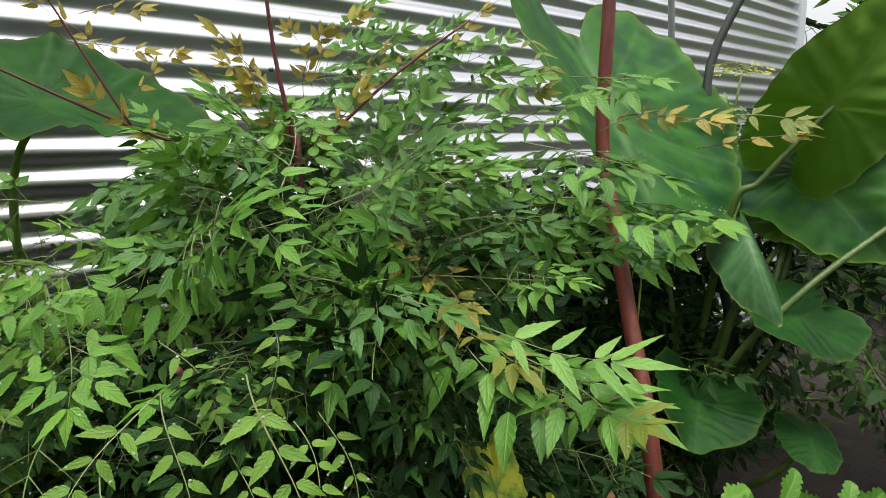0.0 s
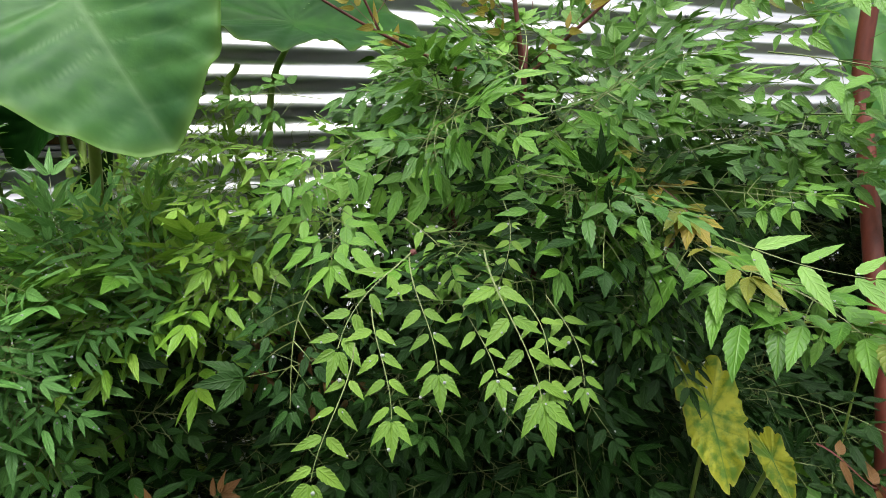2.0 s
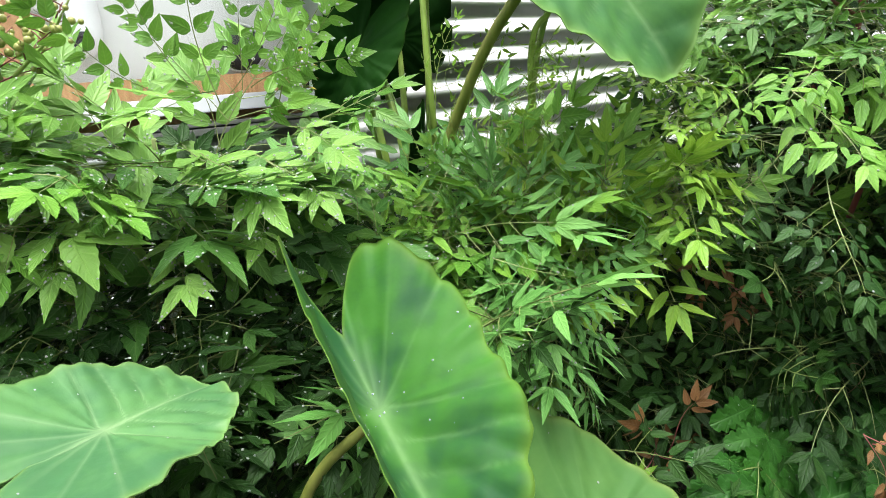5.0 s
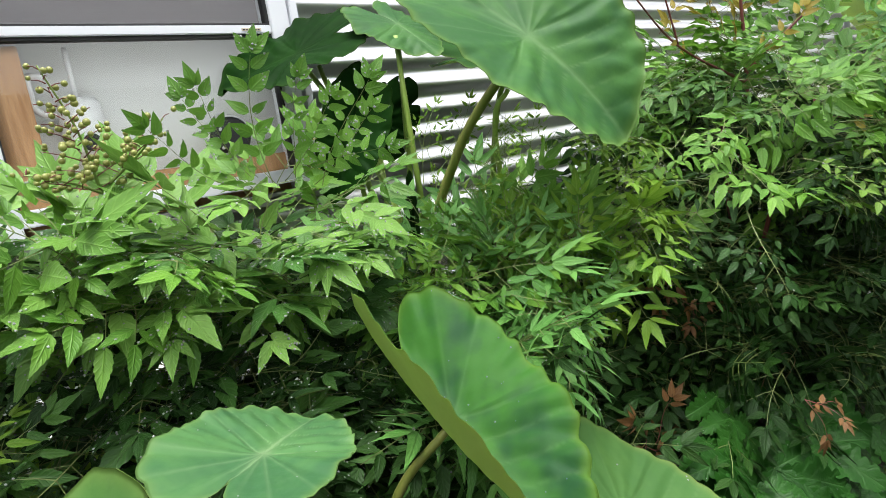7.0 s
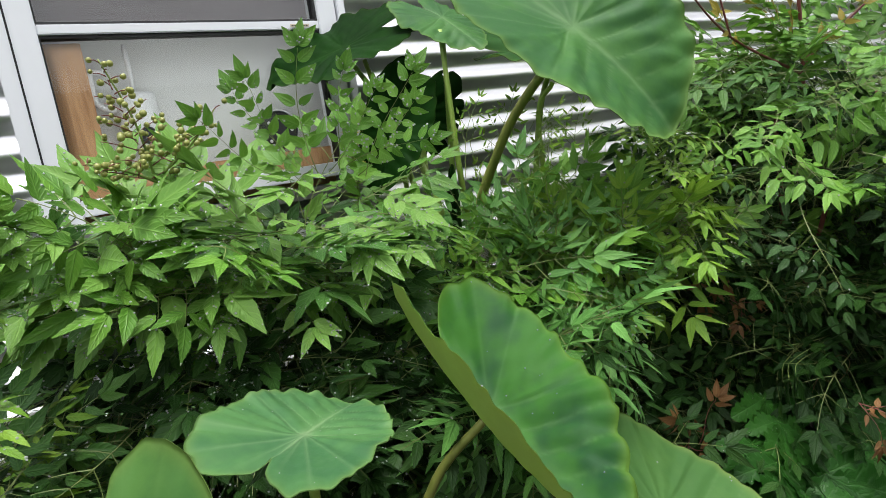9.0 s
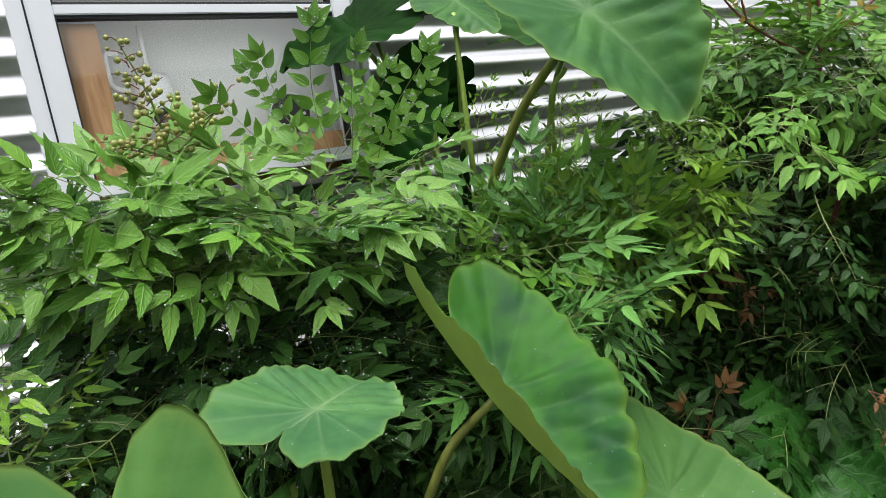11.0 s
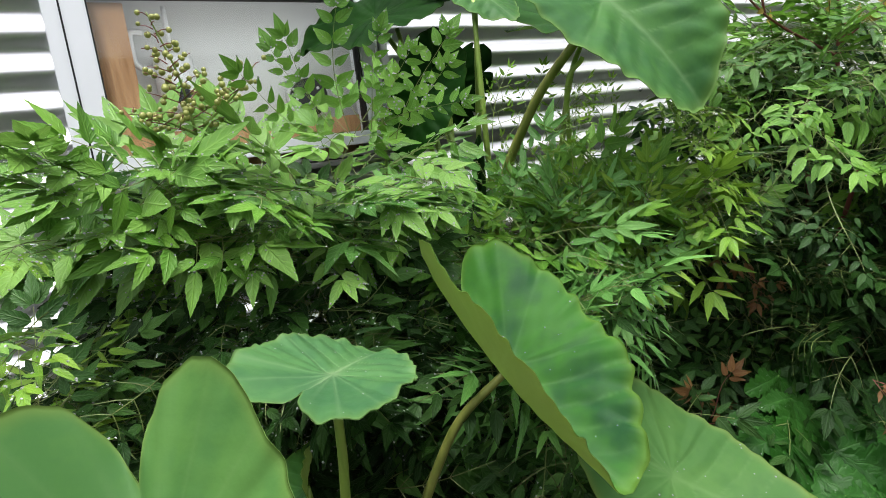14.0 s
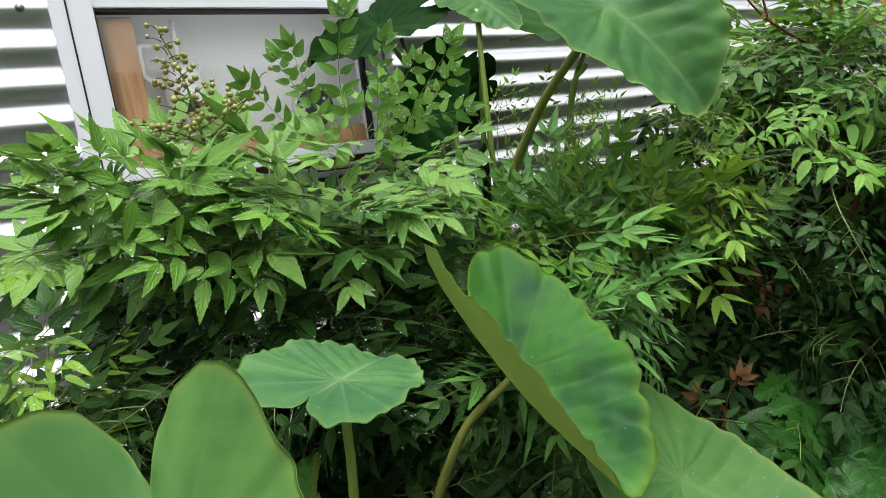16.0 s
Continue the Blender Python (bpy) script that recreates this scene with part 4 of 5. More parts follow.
for k in range(12):
    a = Vector((coil.uniform(0.28, 0.60), coil.uniform(-0.58, -0.38), coil.uniform(0.86, 0.98)))
    way = Vector((coil.uniform(-0.12, 0.12), coil.uniform(-0.05, 0.05), coil.uniform(0.08, 0.24)))
    pts = [a + way * (n / 7) + Vector((0.012 * math.sin(1.7 * n + k), 0.010 * math.cos(1.3 * n), 0.006 * math.sin(2.6 * n))) for n in range(8)]
    tube("tendril", pts, 0.0011, 0.0005, M_STALK, vine, "", 5, 28)
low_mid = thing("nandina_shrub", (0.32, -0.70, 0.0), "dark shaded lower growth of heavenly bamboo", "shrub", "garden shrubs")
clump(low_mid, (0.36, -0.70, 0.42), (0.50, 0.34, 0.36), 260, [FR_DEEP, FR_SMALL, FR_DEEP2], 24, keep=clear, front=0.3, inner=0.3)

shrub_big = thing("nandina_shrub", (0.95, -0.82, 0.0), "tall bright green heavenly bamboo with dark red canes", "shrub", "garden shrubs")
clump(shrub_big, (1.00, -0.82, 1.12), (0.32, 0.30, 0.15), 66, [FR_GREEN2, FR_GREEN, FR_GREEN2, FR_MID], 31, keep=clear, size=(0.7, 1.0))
# Lower half mixes in leaf sets whose colour holds the shade.
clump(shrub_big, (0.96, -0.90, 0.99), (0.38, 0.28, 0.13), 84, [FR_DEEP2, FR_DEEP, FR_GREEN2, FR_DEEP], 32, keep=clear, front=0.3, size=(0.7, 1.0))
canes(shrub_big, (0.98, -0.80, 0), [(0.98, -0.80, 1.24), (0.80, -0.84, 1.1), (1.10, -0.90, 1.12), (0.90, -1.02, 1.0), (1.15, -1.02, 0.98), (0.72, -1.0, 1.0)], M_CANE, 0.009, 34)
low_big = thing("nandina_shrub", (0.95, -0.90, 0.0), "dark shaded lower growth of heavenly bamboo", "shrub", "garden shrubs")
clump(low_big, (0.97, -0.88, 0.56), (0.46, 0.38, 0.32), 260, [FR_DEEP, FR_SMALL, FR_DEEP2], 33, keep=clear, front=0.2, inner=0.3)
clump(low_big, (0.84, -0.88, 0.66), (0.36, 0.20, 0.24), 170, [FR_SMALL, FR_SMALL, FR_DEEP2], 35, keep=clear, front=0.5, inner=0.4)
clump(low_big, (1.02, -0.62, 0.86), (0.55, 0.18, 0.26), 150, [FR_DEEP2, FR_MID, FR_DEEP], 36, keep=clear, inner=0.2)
tube("cane", [(0.98, -0.82, 0.95), (0.98, -0.79, 1.20), (0.96, -0.77, 1.37), (0.95, -0.75, 1.60)], 0.006, 0.002, M_CANE, shrub_big)
tube("cane", [(0.98, -0.79, 1.18), (1.04, -0.84, 1.26), (1.11, -0.89, 1.34), (1.20, -0.95, 1.42)], 0.0035, 0.0015, M_CANE, shrub_big)
tube("cane", [(0.97, -0.80, 1.16), (0.75, -0.76, 1.26), (0.54, -0.78, 1.38)], 0.0035, 0.0012, M_CANE, shrub_big)
tube("cane", [(0.75, -0.76, 1.26), (0.70, -0.75, 1.37), (0.66, -0.74, 1.46)], 0.0022, 0.001, M_CANE, shrub_big)

spray(shrub_left, FR_BIG, (-0.20, -0.64, 1.08), (-0.37, -0.78, 1.08))
spray(shrub_left, FR_BIG, (-0.30, -0.63, 1.11), (-0.45, -0.71, 1.15))
spray(shrub_left, FR_BIG, (-0.24, -0.61, 1.12), (-0.39, -0.71, 1.17))
spray(shrub_left, FR_BIG, (-0.14, -0.65, 1.08), (-0.13, -0.83, 1.02))
spray(shrub_left, FR_BIG, (-0.44, -0.64, 1.14), (-0.56, -0.76, 1.15))
spray(shrub_left, FR_BIG, (-0.11, -0.62, 1.14), (-0.26, -0.74, 1.14))
spray(shrub_left, FR_LACE, (-0.12, -0.64, 1.13), (-0.11, -0.63, 1.35), (-0.45, -0.85, 0.35))
spray(shrub_left, FR_LACE, (-0.07, -0.66, 1.14), (0.03, -0.74, 1.22), (-0.45, -0.85, 0.35))
spray(shrub_left, FR_LACE, (-0.10, -0.65, 1.15), (-0.05, -0.68, 1.29), (-0.45, -0.85, 0.35))
spray(shrub_left, FR_LACE, (-0.15, -0.63, 1.15), (-0.21, -0.57, 1.29), (-0.45, -0.85, 0.35))
spray(shrub_left, FR_BIG, (-0.49, -0.67, 1.17), (-0.57, -0.81, 1.18))
spray(shrub_left, FR_BIG, (-0.58, -0.76, 1.00), (-0.61, -0.90, 1.05))
spray(shrub_left, FR_LIME, (-0.56, -0.75, 1.02), (-0.61, -0.90, 1.01))
spray(shrub_left, FR_BIG, (-0.08, -0.67, 1.01), (-0.15, -0.79, 0.98))
spray(shrub_mid, FR_LIME, (0.49, -0.79, 0.97), (0.42, -0.97, 0.93))
spray(shrub_mid, FR_LIME, (0.49, -0.76, 1.00), (0.50, -0.78, 1.11))
spray(shrub_mid, FR_LIME, (0.48, -0.82, 0.94), (0.42, -0.94, 0.90))
spray(shrub_mid, FR_LIME, (0.46, -0.78, 0.97), (0.49, -0.84, 1.05))
spray(shrub_mid, FR_BLUE, (0.124, -0.900, 0.907), (0.205, -0.930, 0.887))
spray(shrub_mid, FR_BLUE, (0.165, -0.920, 0.881), (0.268, -0.950, 0.815))
spray(shrub_mid, FR_BLUE, (0.177, -0.940, 0.845), (0.267, -0.970, 0.710))
spray(shrub_mid, FR_BLUE, (0.213, -0.860, 0.896), (0.303, -0.890, 0.900))
spray(shrub_mid, FR_BLUE, (0.117, -0.920, 0.858), (0.157, -0.950, 0.785))
spray(shrub_mid, FR_BLUE, (0.130, -0.880, 0.947), (0.206, -0.910, 0.915))
spray(shrub_mid, FR_BLUE, (0.21, -0.78, 0.91), (0.16, -0.96, 0.84))
spray(shrub_mid, FR_BLUE, (0.18, -0.79, 0.88), (0.13, -0.93, 0.83))
spray(shrub_mid, FR_BLUE, (0.12, -0.80, 0.88), (0.11, -0.94, 0.84))
spray(shrub_mid, FR_GREEN2, (0.16, -0.66, 0.94), (0.13, -0.79, 0.90))
spray(shrub_mid, FR_BLUE, (0.16, -0.68, 0.83), (0.20, -0.92, 0.70))
spray(shrub_mid, FR_BLUE, (0.12, -0.70, 0.83), (0.11, -0.88, 0.72))
spray(shrub_mid, FR_LIME, (0.51, -0.79, 0.99), (0.49, -0.94, 0.89))
spray(shrub_big, FR_LONG, (1.13, -1.16, 0.96), (1.13, -1.41, 0.97))
spray(shrub_big, FR_GREEN2, (0.91, -0.99, 1.04), (0.86, -1.11, 0.94))
spray(shrub_big, FR_GREEN2, (0.96, -1.05, 0.93), (0.97, -1.19, 0.91))
spray(shrub_big, FR_BRONZE, (1.03, -0.96, 1.09), (1.04, -1.25, 1.00))
spray(shrub_big, FR_GREEN2, (0.96, -0.88, 1.08), (0.98, -1.09, 1.03))
spray(shrub_big, FR_GREEN2, (0.92, -0.83, 1.11), (0.74, -0.92, 1.12))
spray(shrub_big, FR_GREEN, (0.98, -0.84, 1.10), (1.08, -1.04, 1.17))
spray(shrub_big, FR_GREEN, (0.98, -0.83, 1.13), (1.18, -1.05, 1.23))
spray(shrub_big, FR_GREEN, (0.97, -0.80, 1.13), (0.76, -0.81, 1.20))
spray(shrub_big, FR_BRONZE, (0.97, -0.77, 1.19), (0.92, -0.80, 1.33))
spray(shrub_big, FR_BRONZE, (1.00, -0.79, 1.20), (1.06, -0.88, 1.34))
spray(shrub_big, FR_BRONZE, (0.97, -0.77, 1.30), (0.87, -0.78, 1.35))
spray(shrub_big, FR_BRONZE, (0.78, -0.76, 1.21), (0.70, -0.77, 1.33))
spray(shrub_big, FR_BRONZE, (0.73, -0.71, 1.35), (0.68, -0.72, 1.41))
spray(shrub_big, FR_BRONZE, (0.76, -0.70, 1.29), (0.83, -0.75, 1.35))
spray(shrub_big, FR_BRONZE, (0.97, -0.72, 1.28), (0.93, -0.70, 1.39))
spray(shrub_big, FR_BRONZE, (1.04, -0.75, 1.33), (1.11, -0.79, 1.44))
spray(shrub_big, FR_BRONZE, (0.95, -0.75, 1.27), (0.89, -0.75, 1.34))
spray(shrub_big, FR_BRONZE, (1.36, -1.12, 1.28), (1.40, -1.28, 1.30))
spray(shrub_big, FR_BRONZE, (1.40, -1.24, 1.26), (1.44, -1.37, 1.28))
spray(shrub_big, FR_GREEN2, (1.34, -0.98, 1.33), (1.42, -1.16, 1.35))
spray(shrub_big, FR_GREEN2, (1.29, -1.00, 1.24), (1.34, -1.25, 1.21))
spray(shrub_big, FR_GREEN2, (1.31, -1.08, 1.16), (1.35, -1.33, 1.17))
spray(shrub_big, FR_SMALL, (0.61, -1.01, 0.99), (0.52, -1.13, 0.90))
spray(shrub_big, FR_GREEN2, (0.64, -0.90, 1.10), (0.58, -1.06, 1.01))
spray(shrub_big, FR_GREEN2, (0.67, -0.90, 1.14), (0.56, -0.97, 1.08))
spray(shrub_big, FR_GREEN2, (0.65, -0.80, 1.18), (0.50, -0.77, 1.16))
spray(shrub_big, FR_GREEN2, (0.66, -0.83, 1.11), (0.54, -0.86, 1.04))
spray(shrub_left, FR_LACE, (-0.11, -0.64, 1.15), (-0.01, -0.71, 1.25), (-0.45, -0.85, 0.35))
spray(shrub_left, FR_LACE, (-0.14, -0.63, 1.16), (-0.18, -0.62, 1.23), (-0.45, -0.85, 0.35))
spray(shrub_left, FR_LACE, (-0.08, -0.66, 1.14), (-0.00, -0.75, 1.17), (-0.45, -0.85, 0.35))
spray(shrub_left, FR_LACE, (-0.18, -0.64, 1.16), (-0.26, -0.67, 1.21), (-0.45, -0.85, 0.35))
spray(shrub_left, FR_LACE, (-0.04, -0.66, 1.12), (0.06, -0.67, 1.29), (-0.45, -0.85, 0.35))
spray(shrub_left, FR_BIG, (-0.46, -0.66, 1.14), (-0.58, -0.80, 1.22))
spray(shrub_big, FR_BRONZE, (0.97, -0.72, 1.29), (0.89, -0.71, 1.41))
spray(shrub_big, FR_BRONZE, (0.96, -0.72, 1.27), (0.85, -0.73, 1.33))
spray(shrub_big, FR_BRONZE, (1.02, -0.75, 1.29), (1.05, -0.77, 1.41))
spray(shrub_big, FR_BRONZE, (1.04, -0.75, 1.31), (1.00, -0.72, 1.39))
spray(shrub_big, FR_BRONZE, (1.11, -0.79, 1.33), (1.17, -0.89, 1.37))
spray(shrub_big, FR_BRONZE, (1.10, -0.75, 1.31), (1.12, -0.80, 1.36))
spray(shrub_big, FR_BRONZE, (0.71, -0.70, 1.40), (0.76, -0.75, 1.41))
spray(shrub_big, FR_BRONZE, (0.69, -0.72, 1.36), (0.79, -0.77, 1.36))
spray(shrub_big, FR_BRONZE, (1.25, -0.82, 1.37), (1.30, -0.87, 1.43))
spray(shrub_big, FR_LONG, (1.03, -1.20, 1.05), (1.13, -1.40, 1.045), (-0.2, -0.5, 0.85))
spray(shrub_big, FR_HANG, (0.69, -1.13, 1.05), (0.65, -1.25, 0.96), (-0.2, -0.75, 0.6))
spray(shrub_big, FR_HANG, (0.77, -1.16, 1.06), (0.73, -1.31, 0.94), (-0.2, -0.75, 0.6))
spray(shrub_big, FR_HANG, (0.62, -1.23, 1.06), (0.59, -1.31, 1.00), (-0.2, -0.75, 0.6))
spray(shrub_big, FR_HANG, (0.57, -1.27, 1.05), (0.55, -1.32, 1.00), (-0.2, -0.75, 0.6))
spray(shrub_big, FR_HANG, (0.82, -1.19, 1.01), (0.80, -1.29, 0.94), (-0.2, -0.75, 0.6))
spray(shrub_big, FR_HANG, (0.73, -1.17, 1.02), (0.71, -1.25, 0.98), (-0.2, -0.75, 0.6))
spray(shrub_big, FR_HANG, (0.78, -1.19, 1.01), (0.77, -1.28, 0.96), (-0.2, -0.75, 0.6))
spray(shrub_big, FR_HANG, (0.65, -1.19, 1.09), (0.57, -1.28, 1.02), (-0.2, -0.75, 0.6))
spray(shrub_big, FR_HANG, (0.80, -1.09, 1.09), (0.77, -1.17, 1.01), (-0.2, -0.75, 0.6))
spray(shrub_big, FR_HANG, (0.70, -1.05, 1.07), (0.71, -1.15, 1.02), (-0.2, -0.75, 0.6))
spray(shrub_mid, FR_LIME, (0.65, -0.79, 1.03), (0.52, -0.88, 1.05))
spray(shrub_mid, FR_LIME, (0.67, -0.77, 1.05), (0.56, -0.82, 1.12))
spray(shrub_mid, FR_LIME, (0.59, -0.83, 1.00), (0.46, -0.94, 0.98))
spray(shrub_mid, FR_SMALL, (0.56, -0.87, 0.96), (0.50, -0.97, 0.92))
spray(shrub_mid, FR_LIME, (0.54, -0.81, 1.05), (0.44, -0.90, 1.06))
spray(shrub_mid, FR_LIME, (0.73, -0.78, 1.06), (0.65, -0.79, 1.14))
spray(shrub_mid, FR_LIME, (0.61, -0.77, 1.09), (0.48, -0.84, 1.13))
spray(shrub_big, FR_GREEN2, (1.01, -0.91, 1.09), (0.93, -1.02, 1.00), (-0.2, -0.5, 0.85))
spray(shrub_big, FR_GREEN2, (1.06, -0.93, 1.11), (1.04, -1.10, 1.06), (-0.2, -0.5, 0.85))
spray(shrub_big, FR_GREEN2, (1.07, -0.99, 1.05), (1.04, -1.25, 1.00), (-0.2, -0.5, 0.85))
spray(shrub_big, FR_GREEN2, (1.09, -1.11, 1.00), (1.06, -1.41, 0.99), (-0.2, -0.5, 0.85))
spray(shrub_big, FR_GREEN2, (1.04, -1.03, 1.02), (1.00, -1.16, 0.99), (-0.2, -0.5, 0.85))
spray(shrub_big, FR_GREEN2, (1.16, -1.08, 1.07), (1.16, -1.24, 1.10), (-0.2, -0.5, 0.85))
# FR_DEEP2 sprays among these carry shade in their leaf colour.
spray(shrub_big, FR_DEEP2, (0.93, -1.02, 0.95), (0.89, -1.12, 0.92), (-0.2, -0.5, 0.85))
spray(shrub_big, FR_GREEN2, (0.99, -1.05, 0.96), (0.95, -1.18, 0.93), (-0.2, -0.5, 0.85))
spray(shrub_big, FR_GREEN2, (0.83, -0.87, 1.05), (0.73, -0.93, 1.01), (-0.2, -0.5, 0.85))
spray(shrub_big, FR_GREEN2, (0.83, -0.92, 1.01), (0.81, -1.01, 0.94), (-0.2, -0.5, 0.85))
spray(shrub_big, FR_GREEN2, (1.10, -1.21, 0.97), (1.09, -1.30, 0.97), (-0.2, -0.5, 0.85))
spray(shrub_big, FR_GREEN2, (1.11, -0.91, 1.15), (1.19, -1.06, 1.22), (-0.2, -0.5, 0.85))
spray(shrub_big, FR_GREEN2, (0.88, -0.75, 1.14), (0.73, -0.77, 1.17), (-0.2, -0.5, 0.85))
spray(shrub_big, FR_GREEN2, (0.82, -0.77, 1.10), (0.67, -0.80, 1.09), (-0.2, -0.5, 0.85))
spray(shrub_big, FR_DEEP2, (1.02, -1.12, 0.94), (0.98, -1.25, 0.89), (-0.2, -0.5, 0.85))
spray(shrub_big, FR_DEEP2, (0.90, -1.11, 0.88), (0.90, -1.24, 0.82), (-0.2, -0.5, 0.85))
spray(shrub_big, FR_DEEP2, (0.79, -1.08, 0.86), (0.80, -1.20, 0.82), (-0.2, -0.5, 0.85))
spray(shrub_big, FR_TIP, (1.07, -0.98, 1.07), (1.03, -1.16, 1.04), (-0.2, -0.6, 0.8))
spray(shrub_big, FR_TIP, (1.07, -1.08, 1.03), (1.03, -1.27, 1.00), (-0.2, -0.6, 0.8))
spray(shrub_big, FR_TIP, (1.09, -1.24, 0.95), (1.06, -1.44, 1.01), (-0.2, -0.6, 0.8))
spray(shrub_big, FR_TIP, (1.07, -0.92, 1.12), (1.04, -1.02, 1.11), (-0.2, -0.6, 0.8))
spray(shrub_big, FR_TIP, (1.36, -1.09, 1.26), (1.39, -1.21, 1.29), (-0.2, -0.7, 0.6))
spray(shrub_big, FR_TIP, (1.40, -1.22, 1.30), (1.42, -1.38, 1.29), (-0.2, -0.7, 0.6))
spray(shrub_big, FR_TIP, (1.36, -0.91, 1.41), (1.34, -0.97, 1.36), (-0.2, -0.7, 0.6))
spray(shrub_big, FR_TIP, (1.28, -0.91, 1.28), (1.31, -1.01, 1.31), (-0.2, -0.7, 0.6))
spray(shrub_left, FR_BIG, (-0.49, -0.67, 1.15), (-0.56, -0.79, 1.24))
spray(shrub_left, FR_BIG, (-0.49, -0.67, 1.14), (-0.54, -0.77, 1.21))
spray(shrub_left, FR_BIG, (-0.50, -0.68, 1.12), (-0.57, -0.81, 1.20))
spray(shrub_left, FR_LIME, (-0.54, -0.71, 1.09), (-0.59, -0.83, 1.12))
spray(shrub_left, FR_BIG, (-0.42, -0.65, 1.09), (-0.50, -0.75, 1.08))
spray(shrub_left, FR_BIG, (-0.31, -0.67, 1.05), (-0.35, -0.77, 0.99))
spray(shrub_left, FR_BIG, (-0.19, -0.69, 1.00), (-0.23, -0.80, 0.95))
spray(shrub_left, FR_BIG, (-0.07, -0.66, 1.06), (-0.05, -0.80, 1.01))
spray(shrub_left, FR_BIG, (-0.05, -0.66, 1.09), (0.01, -0.79, 1.07))
spray(shrub_mid, FR_GREEN2, (0.27, -0.62, 0.90), (0.22, -0.61, 0.99), (-0.2, -0.5, 0.85))
spray(shrub_mid, FR_LIME, (0.30, -0.65, 0.90), (0.33, -0.70, 1.00), (-0.2, -0.5, 0.85))
spray(shrub_mid, FR_GREEN2, (0.35, -0.70, 0.90), (0.38, -0.73, 1.00), (-0.2, -0.5, 0.85))
spray(shrub_mid, FR_LIME, (0.34, -0.74, 0.89), (0.38, -0.80, 0.97), (-0.2, -0.5, 0.85))
spray(shrub_mid, FR_GREEN2, (0.26, -0.70, 0.88), (0.23, -0.77, 0.97), (-0.2, -0.5, 0.85))
spray(shrub_mid, FR_GREEN2, (0.21, -0.65, 0.89), (0.13, -0.69, 0.95), (-0.2, -0.5, 0.85))
spray(shrub_mid, FR_GREEN2, (0.37, -0.77, 0.89), (0.28, -0.87, 0.88), (-0.2, -0.5, 0.85))
spray(shrub_big, FR_GREEN2, (1.24, -0.85, 1.30), (1.31, -1.01, 1.35), (-0.25, -0.45, 0.85))
spray(shrub_big, FR_GREEN2, (1.29, -0.93, 1.25), (1.34, -1.09, 1.31), (-0.25, -0.45, 0.85))
spray(shrub_big, FR_GREEN2, (1.18, -0.83, 1.22), (1.27, -0.98, 1.28), (-0.25, -0.45, 0.85))
spray(shrub_big, FR_GREEN2, (1.31, -1.02, 1.14), (1.35, -1.17, 1.22), (-0.25, -0.45, 0.85))
spray(shrub_big, FR_GREEN2, (1.31, -1.10, 1.09), (1.35, -1.24, 1.16), (-0.25, -0.45, 0.85))
spray(shrub_big, FR_GREEN2, (1.24, -0.92, 1.15), (1.31, -1.07, 1.22), (-0.25, -0.45, 0.85))
spray(shrub_big, FR_GREEN2, (1.14, -0.86, 1.10), (1.23, -1.00, 1.17), (-0.25, -0.45, 0.85))
spray(shrub_big, FR_GREEN2, (1.11, -0.72, 1.26), (1.22, -0.86, 1.32), (-0.25, -0.45, 0.85))
spray(shrub_big, FR_GREEN2, (1.02, -0.67, 1.29), (1.14, -0.81, 1.34), (-0.25, -0.45, 0.85))
spray(shrub_big, FR_GREEN2, (1.16, -0.71, 1.33), (1.26, -0.86, 1.38), (-0.25, -0.45, 0.85))
spray(shrub_big, FR_GREEN2, (0.96, -0.65, 1.23), (1.09, -0.78, 1.29), (-0.25, -0.45, 0.85))
spray(shrub_big, FR_GREEN2, (1.19, -0.99, 1.04), (1.26, -1.13, 1.11), (-0.25, -0.45, 0.85))
spray(shrub_big, FR_GREEN2, (1.24, -1.07, 1.04), (1.29, -1.21, 1.12), (-0.25, -0.45, 0.85))
spray(shrub_big, FR_GREEN2, (1.12, -0.92, 1.03), (1.21, -1.06, 1.10), (-0.25, -0.45, 0.85))
spray(shrub_big, FR_GREEN2, (1.06, -0.76, 1.17), (1.17, -0.90, 1.23), (-0.25, -0.45, 0.85))
spray(shrub_big, FR_GREEN2, (1.33, -1.16, 1.08), (1.35, -1.30, 1.16), (-0.25, -0.45, 0.85))
spray(shrub_big, FR_GREEN2, (1.25, -1.00, 1.09), (1.31, -1.15, 1.16), (-0.25, -0.45, 0.85))
spray(shrub_big, FR_GREEN2, (0.99, -0.77, 1.10), (1.10, -0.90, 1.16), (-0.25, -0.45, 0.85))
spray(shrub_big, FR_GREEN2, (0.88, -0.71, 1.10), (1.00, -0.82, 1.16), (-0.25, -0.45, 0.85))
spray(shrub_big, FR_GREEN2, (1.07, -0.77, 1.16), (0.90, -0.76, 1.22), (-0.25, -0.45, 0.85))
spray(shrub_big, FR_GREEN2, (0.96, -0.76, 1.10), (0.81, -0.77, 1.17), (-0.25, -0.45, 0.85))
spray(shrub_big, FR_GREEN2, (0.92, -0.71, 1.14), (0.77, -0.73, 1.21), (-0.25, -0.45, 0.85))
spray(shrub_big, FR_GREEN2, (1.14, -0.66, 1.32), (1.21, -0.73, 1.40), (-0.25, -0.6, 0.7))
spray(shrub_big, FR_GREEN2, (1.23, -0.71, 1.34), (1.29, -0.79, 1.41), (-0.25, -0.6, 0.7))
spray(shrub_big, FR_GREEN2, (1.30, -0.76, 1.32), (1.36, -0.84, 1.39), (-0.25, -0.6, 0.7))
spray(shrub_big, FR_GREEN2, (1.05, -0.67, 1.30), (1.12, -0.73, 1.37), (-0.25, -0.6, 0.7))
